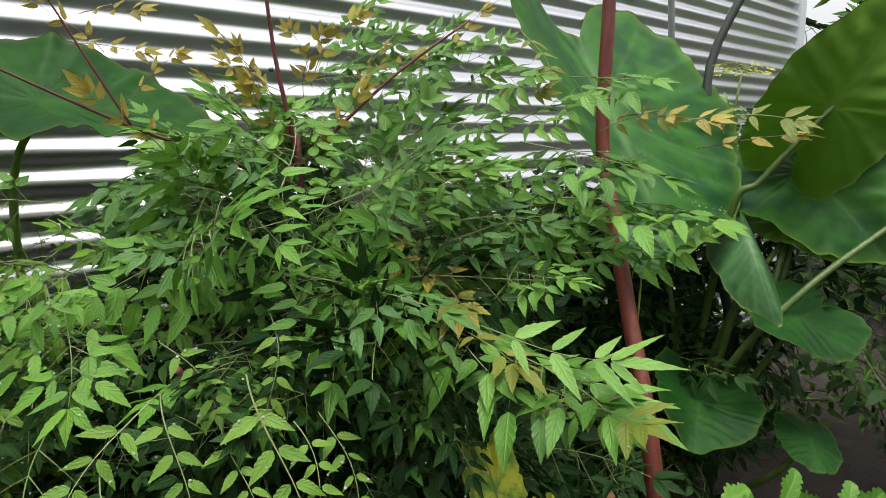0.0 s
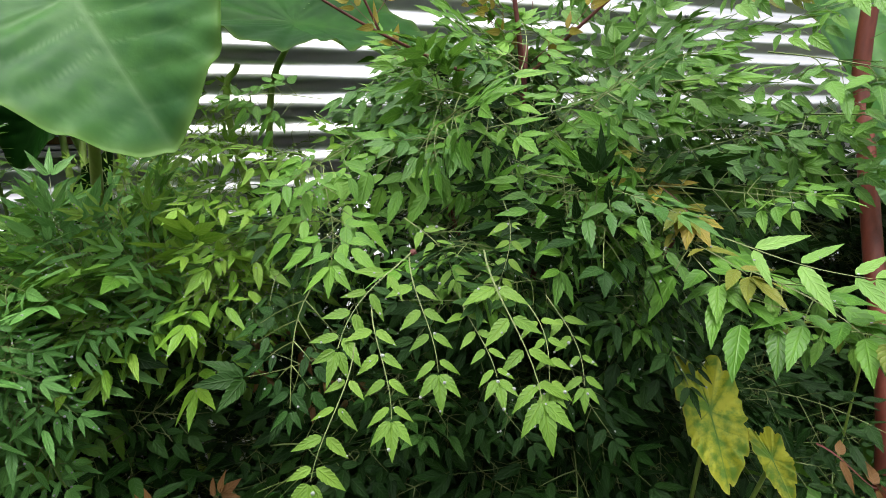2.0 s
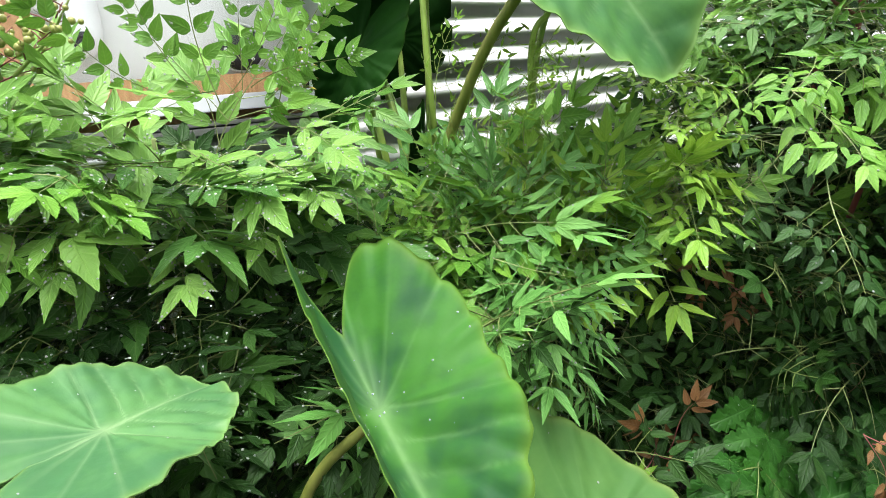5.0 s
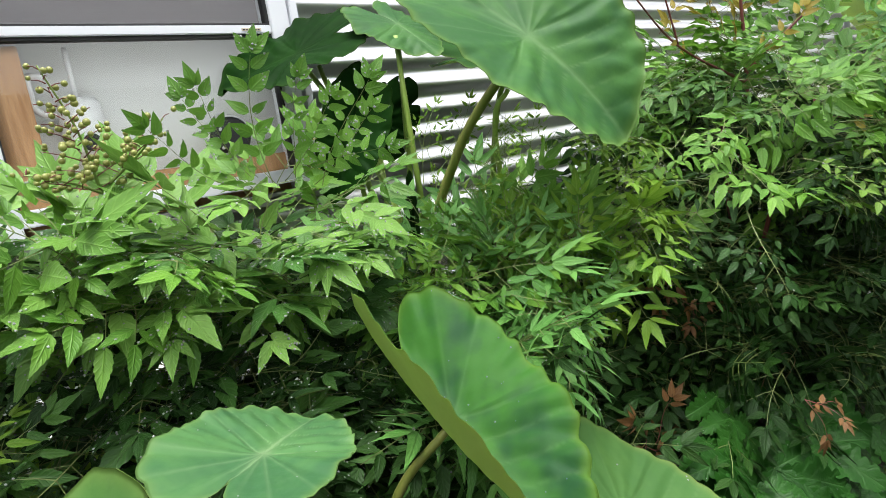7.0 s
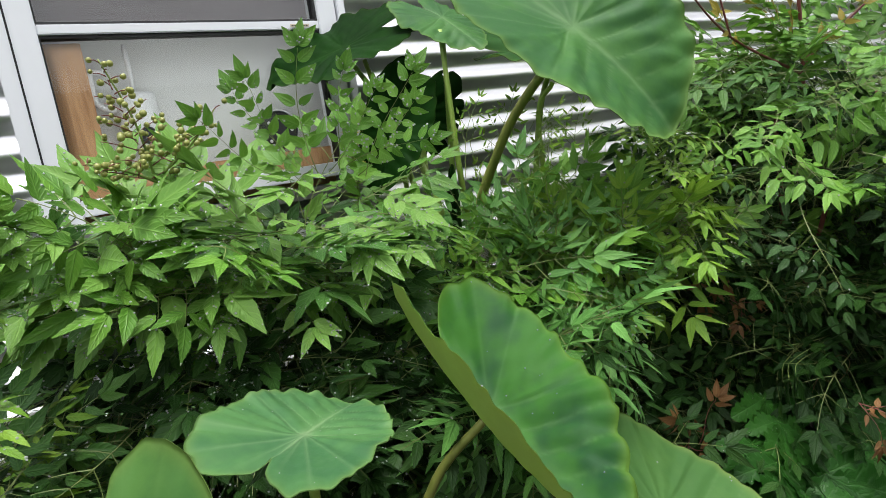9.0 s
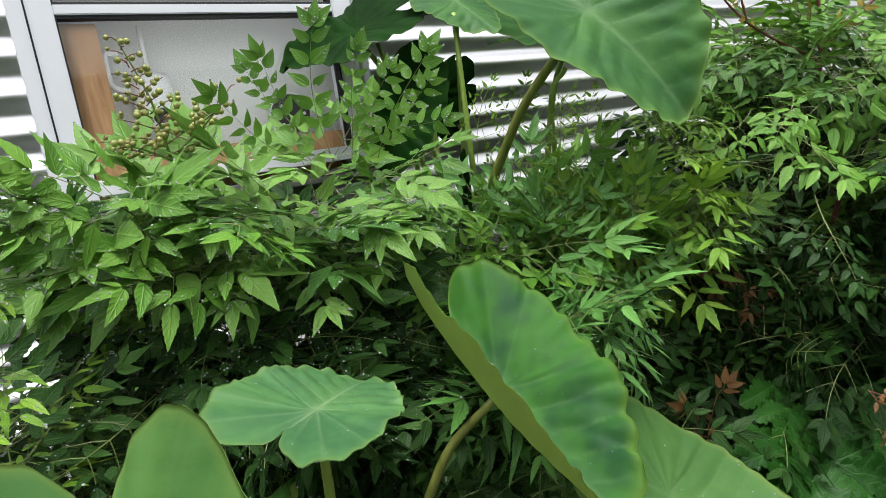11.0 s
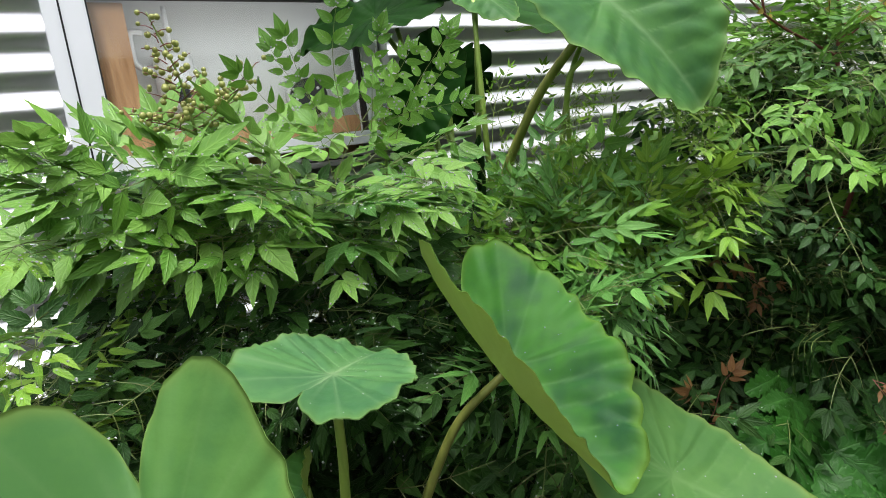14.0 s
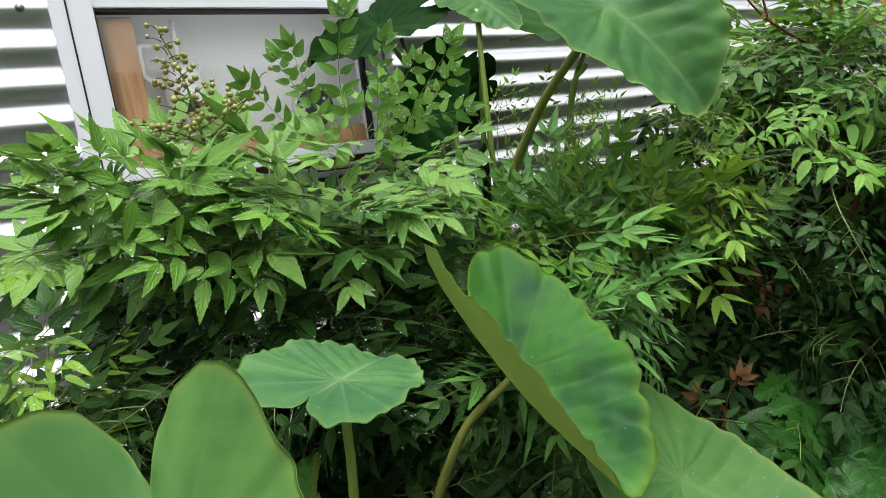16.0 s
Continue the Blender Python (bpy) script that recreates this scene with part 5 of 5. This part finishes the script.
spray(shrub_big, FR_GREEN2, (1.18, -0.72, 1.28), (1.24, -0.79, 1.35), (-0.25, -0.6, 0.7))
spray(shrub_big, FR_GREEN2, (1.11, -0.64, 1.36), (1.17, -0.71, 1.43), (-0.25, -0.6, 0.7))
spray(shrub_mid, FR_GREEN2, (0.30, -0.64, 0.90), (0.23, -0.70, 1.00), (-0.25, -0.45, 0.85))
spray(shrub_mid, FR_LIME, (0.37, -0.67, 0.91), (0.29, -0.72, 1.01), (-0.25, -0.45, 0.85))
spray(shrub_mid, FR_GREEN2, (0.41, -0.75, 0.89), (0.33, -0.80, 0.99), (-0.25, -0.45, 0.85))
spray(shrub_mid, FR_BLUE, (0.44, -0.81, 0.88), (0.36, -0.84, 0.98), (-0.25, -0.45, 0.85))
spray(shrub_mid, FR_GREEN2, (0.46, -0.64, 0.92), (0.38, -0.69, 1.02), (-0.25, -0.45, 0.85))
spray(shrub_mid, FR_LIME, (0.28, -0.71, 0.87), (0.21, -0.76, 0.97), (-0.25, -0.45, 0.85))
spray(shrub_mid, FR_GREEN2, (0.37, -0.82, 0.85), (0.29, -0.86, 0.95), (-0.25, -0.45, 0.85))
spray(shrub_mid, FR_BLUE, (0.47, -0.85, 0.86), (0.39, -0.89, 0.96), (-0.25, -0.45, 0.85))
spray(shrub_mid, FR_GREEN2, (0.23, -0.68, 0.86), (0.17, -0.73, 0.96), (-0.25, -0.45, 0.85))
spray(shrub_mid, FR_LIME, (0.34, -0.73, 0.86), (0.26, -0.78, 0.97), (-0.25, -0.45, 0.85))
spray(shrub_mid, FR_LIME, (0.54, -0.72, 1.11), (0.45, -0.82, 1.11), (-0.2, -0.5, 0.85))
spray(shrub_mid, FR_LIME, (0.58, -0.80, 0.99), (0.49, -0.90, 1.00), (-0.2, -0.5, 0.85))
spray(shrub_mid, FR_LIME, (0.67, -0.78, 1.01), (0.57, -0.87, 1.02), (-0.2, -0.5, 0.85))
spray(shrub_mid, FR_LIME, (0.56, -0.76, 1.05), (0.47, -0.86, 1.06), (-0.2, -0.5, 0.85))
spray(shrub_mid, FR_SMALL, (0.68, -0.84, 0.93), (0.58, -0.92, 0.95), (-0.2, -0.5, 0.85))
spray(shrub_mid, FR_LIME, (0.65, -0.70, 1.08), (0.55, -0.80, 1.08), (-0.2, -0.5, 0.85))
spray(shrub_mid, FR_LIME, (0.73, -0.74, 1.02), (0.62, -0.82, 1.03), (-0.2, -0.5, 0.85))
spray(shrub_mid, FR_LIME, (0.50, -0.82, 0.99), (0.43, -0.92, 1.01), (-0.2, -0.5, 0.85))
spray(shrub_mid, FR_SMALL, (0.63, -0.86, 0.91), (0.54, -0.95, 0.94), (-0.2, -0.5, 0.85))
spray(shrub_big, FR_MID, (0.88, -0.90, 0.93), (0.87, -1.04, 0.94), (-0.2, -0.5, 0.85))
spray(shrub_big, FR_MID, (0.97, -0.87, 0.99), (0.95, -1.01, 0.99), (-0.2, -0.5, 0.85))
spray(shrub_big, FR_MID, (0.69, -0.81, 0.99), (0.71, -0.95, 0.99), (-0.2, -0.5, 0.85))
spray(shrub_big, FR_SMALL, (0.77, -0.91, 0.88), (0.77, -1.05, 0.89), (-0.2, -0.5, 0.85))
spray(shrub_big, FR_MID, (0.96, -1.05, 0.85), (0.93, -1.18, 0.88), (-0.2, -0.5, 0.85))
spray(shrub_big, FR_SMALL, (0.64, -0.87, 0.89), (0.66, -1.01, 0.90), (-0.2, -0.5, 0.85))
spray(shrub_big, FR_MID, (0.86, -1.02, 0.80), (0.84, -1.16, 0.83), (-0.2, -0.5, 0.85))

berries(shrub_left, (-0.34, -0.58, 1.17), (-0.37, -0.59, 1.34), 26, 5)
berries(shrub_left, (-0.33, -0.59, 1.18), (-0.25, -0.63, 1.26), 14, 6)
berries(shrub_left, (-0.34, -0.59, 1.17), (-0.42, -0.61, 1.215), 12, 7)
for i, at in enumerate(((0.53, -0.90, 0.825), (0.61, -0.92, 0.755), (0.46, -1.23, 0.74))):
    for k in range(3):
        a = 2.1 * k + i
        spray(shrub_mid, FR_RED, (at[0], at[1] + 0.03, at[2] + 0.01), (at[0] + 0.045 * math.cos(a), at[1] - 0.02, at[2] - 0.015 + 0.03 * math.sin(a)))

for way in ((-1.0, -0.3, 0.1), (0.2, -0.4, 0.5), (-0.5, -0.4, 0.5), (0.7, -0.4, -0.3)):
    frond(shrub_mid, FR_RED, (0.385, -0.965, 0.580), way, (-0.35, -0.8, 0.5), 1.0, HERO)

# ---------------------------------------------------------------- planting: taro
taro_front = thing("taro_plant", (-0.10, -0.98, 0.0), "large heart-leaved taro growing beside the path", "taro", "taro plants")
FOOT = (-0.26, -0.98, 0.02)
dark_blade = taro_leaf(taro_front, (-0.075, -0.981, 0.869), (-0.077, -1.189, 0.797), (-0.10, -0.58, 1.04), M_TARO, FOOT, [(-0.24, -0.94, 0.50), (-0.16, -0.95, 0.76)], (0.009, 0.0055), M_PETIOLE_DARK, label="dark green blade with one half turned up", seed=1, turn=(79, 31), wide=0.88, droop=-0.18, curl=-0.24, wave=0.022, ruffle=0.016)
blue_blade = taro_leaf(taro_front, (-0.307, -0.968, 0.945), (-0.210, -0.886, 0.908), (-0.11, -0.14, 0.99), M_TARO_BLUE, FOOT, [(-0.32, -0.965, 0.55), (-0.310, -0.965, 0.84)], (0.008, 0.005), label="bluish green blade", seed=2, turn=(0, 14), wide=0.94, droop=0.05, curl=0.06, wave=0.020)
near_blade = taro_leaf(taro_front, (-0.515, -1.159, 0.944), (-0.529, -1.305, 0.836), (-0.36, -0.34, 0.85), M_TARO_LIME, FOOT, [(-0.42, -1.06, 0.5)], label="mid green blade", seed=3, turn=(49, 8), wide=0.88, droop=-0.06, curl=0.12, wave=0.012)
low_blade = taro_leaf(taro_front, (0.106, -1.116, 0.689), (0.209, -1.232, 0.602), (-0.52, 0.02, 1.32), M_TARO_PALE, FOOT, [(-0.10, -1.06, 0.40), (0.05, -1.09, 0.58)], label="pale green blade", seed=4, turn=(14, -2), wide=0.96, droop=-0.51, curl=-0.11, wave=0.010, ruffle=0.006)
taro_leaf(taro_front, (-0.349, -0.903, 0.752), (-0.318, -0.840, 0.790), (-0.65, 0.27, 0.71), M_TARO, FOOT, [(-0.33, -0.94, 0.45)], (0.006, 0.004), seed=14, fold=0.8)

taro_back = thing("taro_plant", (0.33, -0.33, 0.0), "tall taro standing against the corrugated wall", "taro", "taro plants")
top_blade = taro_leaf(taro_back, (0.344, -0.724, 1.314), (0.431, -0.906, 1.166), (-0.28, -0.64, 0.89), M_TARO_BRIGHT, (0.24, -0.46, 0.02), [(0.26, -0.48, 0.80), (0.30, -0.56, 1.10)], (0.013, 0.008), M_PETIOLE_DARK, label="broad bright green blade", seed=5, turn=(23, 18), wide=1.08, droop=0.21, curl=0.0, wave=0.015)
taro_leaf(taro_back, (0.179, -0.130, 1.311), (0.006, -0.020, 1.251), (-0.22, -0.34, 1.09), M_TARO_DARK, (0.33, -0.26, 0.02), [(0.30, -0.34, 0.75), (0.265, -0.28, 1.05)], (0.011, 0.006), label="blade seen from below, its underside coloured shade-dark", seed=6, turn=(11, 14), wide=1.05, droop=0.03, curl=-0.17)
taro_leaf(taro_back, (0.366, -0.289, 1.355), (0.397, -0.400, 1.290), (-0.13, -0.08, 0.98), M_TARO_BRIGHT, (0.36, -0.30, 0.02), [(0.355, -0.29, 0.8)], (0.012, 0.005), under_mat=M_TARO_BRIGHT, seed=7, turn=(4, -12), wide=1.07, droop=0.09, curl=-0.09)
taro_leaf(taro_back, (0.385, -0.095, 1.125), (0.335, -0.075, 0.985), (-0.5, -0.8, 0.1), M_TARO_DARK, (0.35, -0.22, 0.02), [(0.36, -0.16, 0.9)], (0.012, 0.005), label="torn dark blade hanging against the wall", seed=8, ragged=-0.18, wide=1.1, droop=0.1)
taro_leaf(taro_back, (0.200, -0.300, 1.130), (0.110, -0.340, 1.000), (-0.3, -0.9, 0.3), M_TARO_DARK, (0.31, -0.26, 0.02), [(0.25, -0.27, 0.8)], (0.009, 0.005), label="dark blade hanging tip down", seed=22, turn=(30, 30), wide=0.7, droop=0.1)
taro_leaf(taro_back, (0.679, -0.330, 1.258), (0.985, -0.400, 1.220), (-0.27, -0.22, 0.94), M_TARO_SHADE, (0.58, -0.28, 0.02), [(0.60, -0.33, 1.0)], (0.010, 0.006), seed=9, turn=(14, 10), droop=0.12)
for low, high in (((0.21, -0.37, 0.95), (0.20, -0.20, 1.28)), ((0.24, -0.39, 0.96), (0.25, -0.24, 1.14)), ((0.31, -0.39, 1.03), (0.33, -0.33, 1.33)), ((0.52, -0.43, 1.09), (0.55, -0.45, 1.19))):
    tube("petiole", [(0.30, -0.36, 0.02), (low[0] + 0.03, low[1], 0.6), low, high], 0.010, 0.0055, M_PETIOLE, taro_back, "", 10, 24)
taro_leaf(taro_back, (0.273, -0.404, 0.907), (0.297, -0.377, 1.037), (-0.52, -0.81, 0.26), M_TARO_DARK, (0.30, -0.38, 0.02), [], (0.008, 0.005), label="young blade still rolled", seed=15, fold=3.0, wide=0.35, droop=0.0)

taro_right = thing("taro_plant", (1.95, -1.05, 0.0), "large taro clump behind the red stake", "taro", "taro plants")
RF = (2.05, -0.98, 0.02)
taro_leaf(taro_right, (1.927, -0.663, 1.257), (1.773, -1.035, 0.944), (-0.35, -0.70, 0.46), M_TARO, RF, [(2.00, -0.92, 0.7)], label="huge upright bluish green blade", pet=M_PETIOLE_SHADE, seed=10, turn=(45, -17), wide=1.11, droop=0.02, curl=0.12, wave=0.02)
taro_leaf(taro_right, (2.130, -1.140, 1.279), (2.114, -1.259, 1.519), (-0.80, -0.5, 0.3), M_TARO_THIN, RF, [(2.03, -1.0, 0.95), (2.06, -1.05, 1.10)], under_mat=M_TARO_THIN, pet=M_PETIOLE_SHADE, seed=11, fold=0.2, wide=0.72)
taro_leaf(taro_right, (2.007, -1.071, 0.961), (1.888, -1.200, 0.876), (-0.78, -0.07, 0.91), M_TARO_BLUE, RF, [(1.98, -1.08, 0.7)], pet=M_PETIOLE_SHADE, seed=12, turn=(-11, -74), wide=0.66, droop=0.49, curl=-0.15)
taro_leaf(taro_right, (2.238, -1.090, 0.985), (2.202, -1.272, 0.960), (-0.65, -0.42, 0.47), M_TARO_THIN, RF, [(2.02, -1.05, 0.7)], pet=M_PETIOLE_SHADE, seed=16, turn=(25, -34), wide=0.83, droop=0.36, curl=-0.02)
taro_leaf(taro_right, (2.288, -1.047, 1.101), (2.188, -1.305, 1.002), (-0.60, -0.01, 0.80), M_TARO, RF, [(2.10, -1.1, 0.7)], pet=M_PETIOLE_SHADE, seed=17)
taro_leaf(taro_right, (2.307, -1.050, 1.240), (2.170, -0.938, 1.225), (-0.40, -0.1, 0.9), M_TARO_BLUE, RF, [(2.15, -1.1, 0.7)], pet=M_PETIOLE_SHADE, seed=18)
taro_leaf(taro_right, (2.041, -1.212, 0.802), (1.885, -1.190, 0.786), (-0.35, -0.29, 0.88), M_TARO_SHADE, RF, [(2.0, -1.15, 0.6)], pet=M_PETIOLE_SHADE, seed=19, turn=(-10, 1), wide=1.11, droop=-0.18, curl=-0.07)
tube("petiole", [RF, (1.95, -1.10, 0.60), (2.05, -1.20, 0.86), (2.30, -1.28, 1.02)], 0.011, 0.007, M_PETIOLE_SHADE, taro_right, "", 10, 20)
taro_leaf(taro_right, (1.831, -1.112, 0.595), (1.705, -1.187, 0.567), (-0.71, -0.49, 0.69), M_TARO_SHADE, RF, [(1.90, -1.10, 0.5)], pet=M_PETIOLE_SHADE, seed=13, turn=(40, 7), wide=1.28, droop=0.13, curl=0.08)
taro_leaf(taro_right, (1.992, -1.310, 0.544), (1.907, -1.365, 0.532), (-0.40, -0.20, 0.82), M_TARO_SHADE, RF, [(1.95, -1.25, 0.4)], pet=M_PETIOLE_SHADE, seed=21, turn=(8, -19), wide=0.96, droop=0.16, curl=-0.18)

# ---------------------------------------------------------------- low plants
lobed = lobed_plant("dark glossy plant with toothed lobed leaves", (0.56, -0.98, 0.0), [(0.54, -1.01, 0.62), (0.52, -1.05, 0.60), (0.58, -1.09, 0.55), (0.45, -1.09, 0.57), (0.54, -1.19, 0.51), (0.46, -1.14, 0.53), (0.66, -1.08, 0.56), (0.63, -1.15, 0.54), (0.52, -1.14, 0.54), (0.62, -1.01, 0.62), (0.72, -1.11, 0.57), (0.38, -1.16, 0.53), (0.44, -1.20, 0.53), (0.44, -1.05, 0.59), (0.57, -1.19, 0.51)], M_GLOSS, 41, 0.112, 5)
lobed_plant("low plant with dark toothed leaves under the shrub", (0.80, -1.05, 0.0), [(0.72, -1.12, 0.58), (0.82, -1.18, 0.50), (0.90, -1.10, 0.46), (0.76, -1.20, 0.42), (1.02, -1.16, 0.44), (1.14, -1.20, 0.40), (0.66, -1.20, 0.46)], M_GLOSS, 42, 0.11)
lobed_plant("bright low plant with toothed leaves beside the stake", (1.62, -1.20, 0.0), [(1.55, -1.25, 0.46), (1.66, -1.28, 0.50), (1.48, -1.20, 0.44), (1.75, -1.36, 0.52), (1.60, -1.38, 0.44), (1.84, -1.45, 0.50), (1.52, -1.10, 0.42), (1.70, -1.15, 0.40), (1.44, -1.30, 0.40)], M_GREEN, 43, 0.12)

# Fills the gap under the taro; its shade lies in the leaf colour.
under = thing("nandina_shrub", (1.60, -0.75, 0.0), "low shrub under the taro leaves in shade-dark colour", "shrub", "garden shrubs")
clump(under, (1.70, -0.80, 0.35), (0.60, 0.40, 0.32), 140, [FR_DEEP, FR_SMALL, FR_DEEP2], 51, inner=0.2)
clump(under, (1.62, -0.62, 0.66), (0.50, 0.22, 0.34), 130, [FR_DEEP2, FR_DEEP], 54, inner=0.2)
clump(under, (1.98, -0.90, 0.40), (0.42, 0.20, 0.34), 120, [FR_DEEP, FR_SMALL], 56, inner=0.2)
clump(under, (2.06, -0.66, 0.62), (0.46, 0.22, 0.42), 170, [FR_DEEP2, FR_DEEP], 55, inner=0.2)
# Backing shrub, darkened through the shade-coloured leaf sets.
far_shrub = thing("nandina_shrub", (2.9, -0.8, 0.0), "dense shrub behind the taro clump, mostly in shade-dark colour", "shrub", "garden shrubs")
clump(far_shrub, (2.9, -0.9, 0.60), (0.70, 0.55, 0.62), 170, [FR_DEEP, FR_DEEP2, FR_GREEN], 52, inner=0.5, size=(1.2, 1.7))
hedge = thing("hedge", (6.5, -1.0, 0.0), "dense green garden hedge past the end of the wall", "hedge")
clump(hedge, (6.6, -0.6, 1.0), (1.2, 2.4, 1.2), 220, [FR_DEEP, FR_GREEN, FR_DEEP2], 53, inner=0.6, size=(2.5, 4.0))

lime_plant = thing("leafy_plant", (0.20, -0.98, 0.0), "low plant with small lime leaves and yellow buds", "plant", "low plants")
clump(lime_plant, (0.20, -1.00, 0.52), (0.13, 0.09, 0.07), 26, [FR_SPRIG], 44, lift=0.5, size=(0.6, 1.0), front=0.3)
clump(lime_plant, (0.18, -1.02, 0.56), (0.10, 0.06, 0.04), 12, [FR_FLOWER], 45, lift=0.9, size=(0.6, 1.0))
for k in range(5):
    tube("stem", [(0.20, -0.98, 0.0), (0.19 + 0.02 * k, -0.98, 0.3), (0.12 + 0.04 * k, -1.01, 0.54)], 0.003, 0.0015, M_STALK, lime_plant, "", 5, 8)

variegated = thing("variegated_plant", (1.15, -1.12, 0.0), "low plant with yellow and green variegated leaves", "plant", "low plants")
taro_leaf(variegated, (1.042, -1.238, 0.822), (1.012, -1.317, 0.777), (-0.35, -0.6, 0.7), M_TARO_YELLOW, (1.15, -1.15, 0.02), [], (0.004, 0.003), label="yellow leaf with green along the veins", seed=31, fold=0.2, wide=0.55, notch=0.3, droop=0.2, wave=0.05, ragged=-0.1)
taro_leaf(variegated, (1.116, -1.284, 0.760), (1.100, -1.334, 0.742), (-0.35, -0.5, 0.7), M_TARO_YELLOW, (1.15, -1.15, 0.02), [], (0.004, 0.003), label="yellow leaf with green along the veins", seed=32, fold=0.25, wide=0.5, notch=0.3, droop=0.2, wave=0.05, ragged=-0.1)

# ---------------------------------------------------------------- stakes
stake = tube("garden_stake", [(1.36, -1.42, 0.0), (1.462, -1.242, 0.595), (1.569, -1.053, 0.891), (1.604, -0.965, 1.057), (1.619, -0.903, 1.201), (1.647, -0.856, 1.479), (1.67, -0.81, 1.75)], 0.0185, 0.0125, M_STAKE, None, "", 12, 36)
tagged(stake, "rusty red painted metal garden stake", "stake", "garden stakes")
stake_dark = tube("garden_stake", [(2.10, -1.08, 0.0), (2.121, -1.034, 0.607), (2.167, -0.945, 0.804), (2.26, -0.80, 1.12), (2.325, -0.719, 1.349), (2.437, -0.736, 1.594), (2.50, -0.74, 1.75)], 0.014, 0.012, M_STAKE_DARK, None, "", 10, 24)
tagged(stake_dark, "dark green coated bent garden stake", "stake", "garden stakes")

# ---------------------------------------------------------------- small things
pole = tube("grey_pole", [(2.785, -0.351, 1.084), (2.723, -0.265, 1.738)], 0.012, 0.012, M_POLE, None, "", 12, 6)
tagged(pole, "thin grey painted pole standing near the wall", "pole")
blossom = thing("flower_cluster", (2.26, -0.84, 1.20), "yellow green flower cluster above the taro leaves", "flower")
tube("stem", [(2.20, -0.90, 0.0), (2.24, -0.86, 0.8), (2.28, -0.84, 1.33)], 0.006, 0.003, M_STALK, blossom, "", 7, 12)
for k in range(14):
    a = 2.4 * k
    frond(blossom, FR_FLOWER, (2.28, -0.84, 1.33 + 0.002 * k), (math.cos(a), math.sin(a), 0.15 + 0.05 * (k % 3)), (0, -0.4, 1), 0.9, HERO)
round_leaf = thing("round_leaf_plant", (1.60, -1.12, 0.0), "small plant with one round pale leaf by the stake", "plant", "low plants")
taro_leaf(round_leaf, (1.581, -1.063, 1.021), (1.562, -1.103, 0.973), (-0.5, -0.7, 0.4), M_TARO_BLUE, (1.60, -1.12, 0.02), [], (0.003, 0.002), seed=33, notch=0.2, fold=0.15, wave=0.01)
fallen = thing("fallen_leaf", (1.211, -1.320, 0.743), "fallen red brown leaf caught in the low plants", "leaf", "fallen leaves")
frond(fallen, FR_RED, (1.196, -1.296, 0.741), (1, -0.3, -0.1), (-0.3, -0.5, 0.8), 1.3, HERO)
dead = tube("dead_twig", [(0.66, -0.98, 0.02), (0.67, -1.02, 0.48), (0.655, -1.04, 0.575), (0.665, -1.05, 0.640), (0.705, -1.06, 0.668), (0.735, -1.07, 0.640), (0.715, -1.06, 0.600), (0.680, -1.05, 0.622)], 0.0011, 0.0007, M_DRY, None, "", 6, 40)
tagged(dead, "dry curled brown twig among the dark leaves", "twig")

leafy_spike("leafy flower spike with yellow tip beside the sill", (0.06, -0.33, 0.0), (0.08, -0.33, 1.15), 90, 61)

clear_of((dark_blade, blue_blade, near_blade, low_blade, top_blade), (shrub_left, low_left, shrub_mid, low_mid, shrub_big, low_big, vine))

# ---------------------------------------------------------------- rain on the leaves
wet(dark_blade, 80, (0.0006, 0.0014))
wet(low_blade, 50)
wet(blue_blade, 30, (0.0005, 0.0011))
wet(near_blade, 25)
for shrub, few in ((shrub_left, 50), (shrub_mid, 18), (shrub_big, 6)):
    for ob in shrub.children:
        if ob.name.startswith("frond") and ob.data.materials[0] != M_RED:
            wet(ob, few, (0.0008, 0.0021))
for ob in lobed.children:
    if ob.name.startswith("leaf.") or ob.name == "leaf":
        wet(ob, 12, (0.0006, 0.0012))
rain_drops()

# ---------------------------------------------------------------- the bed leans a little out from the wall
LEAN = Matrix.Translation((-0.01, -0.574, 1.026)) @ Matrix.Rotation(0.18656, 4, Vector((0.91682, -0.31153, -0.24979))) @ Matrix.Translation((0, 0.6, -1.1))
for ob in list(scene.collection.objects):
    if ob.parent is None and ob.get("category", "") in ("shrub", "vine", "taro", "plant", "flower", "stake", "pole", "leaf", "twig", "water drops"):
        ob.matrix_basis = LEAN @ ob.matrix_basis
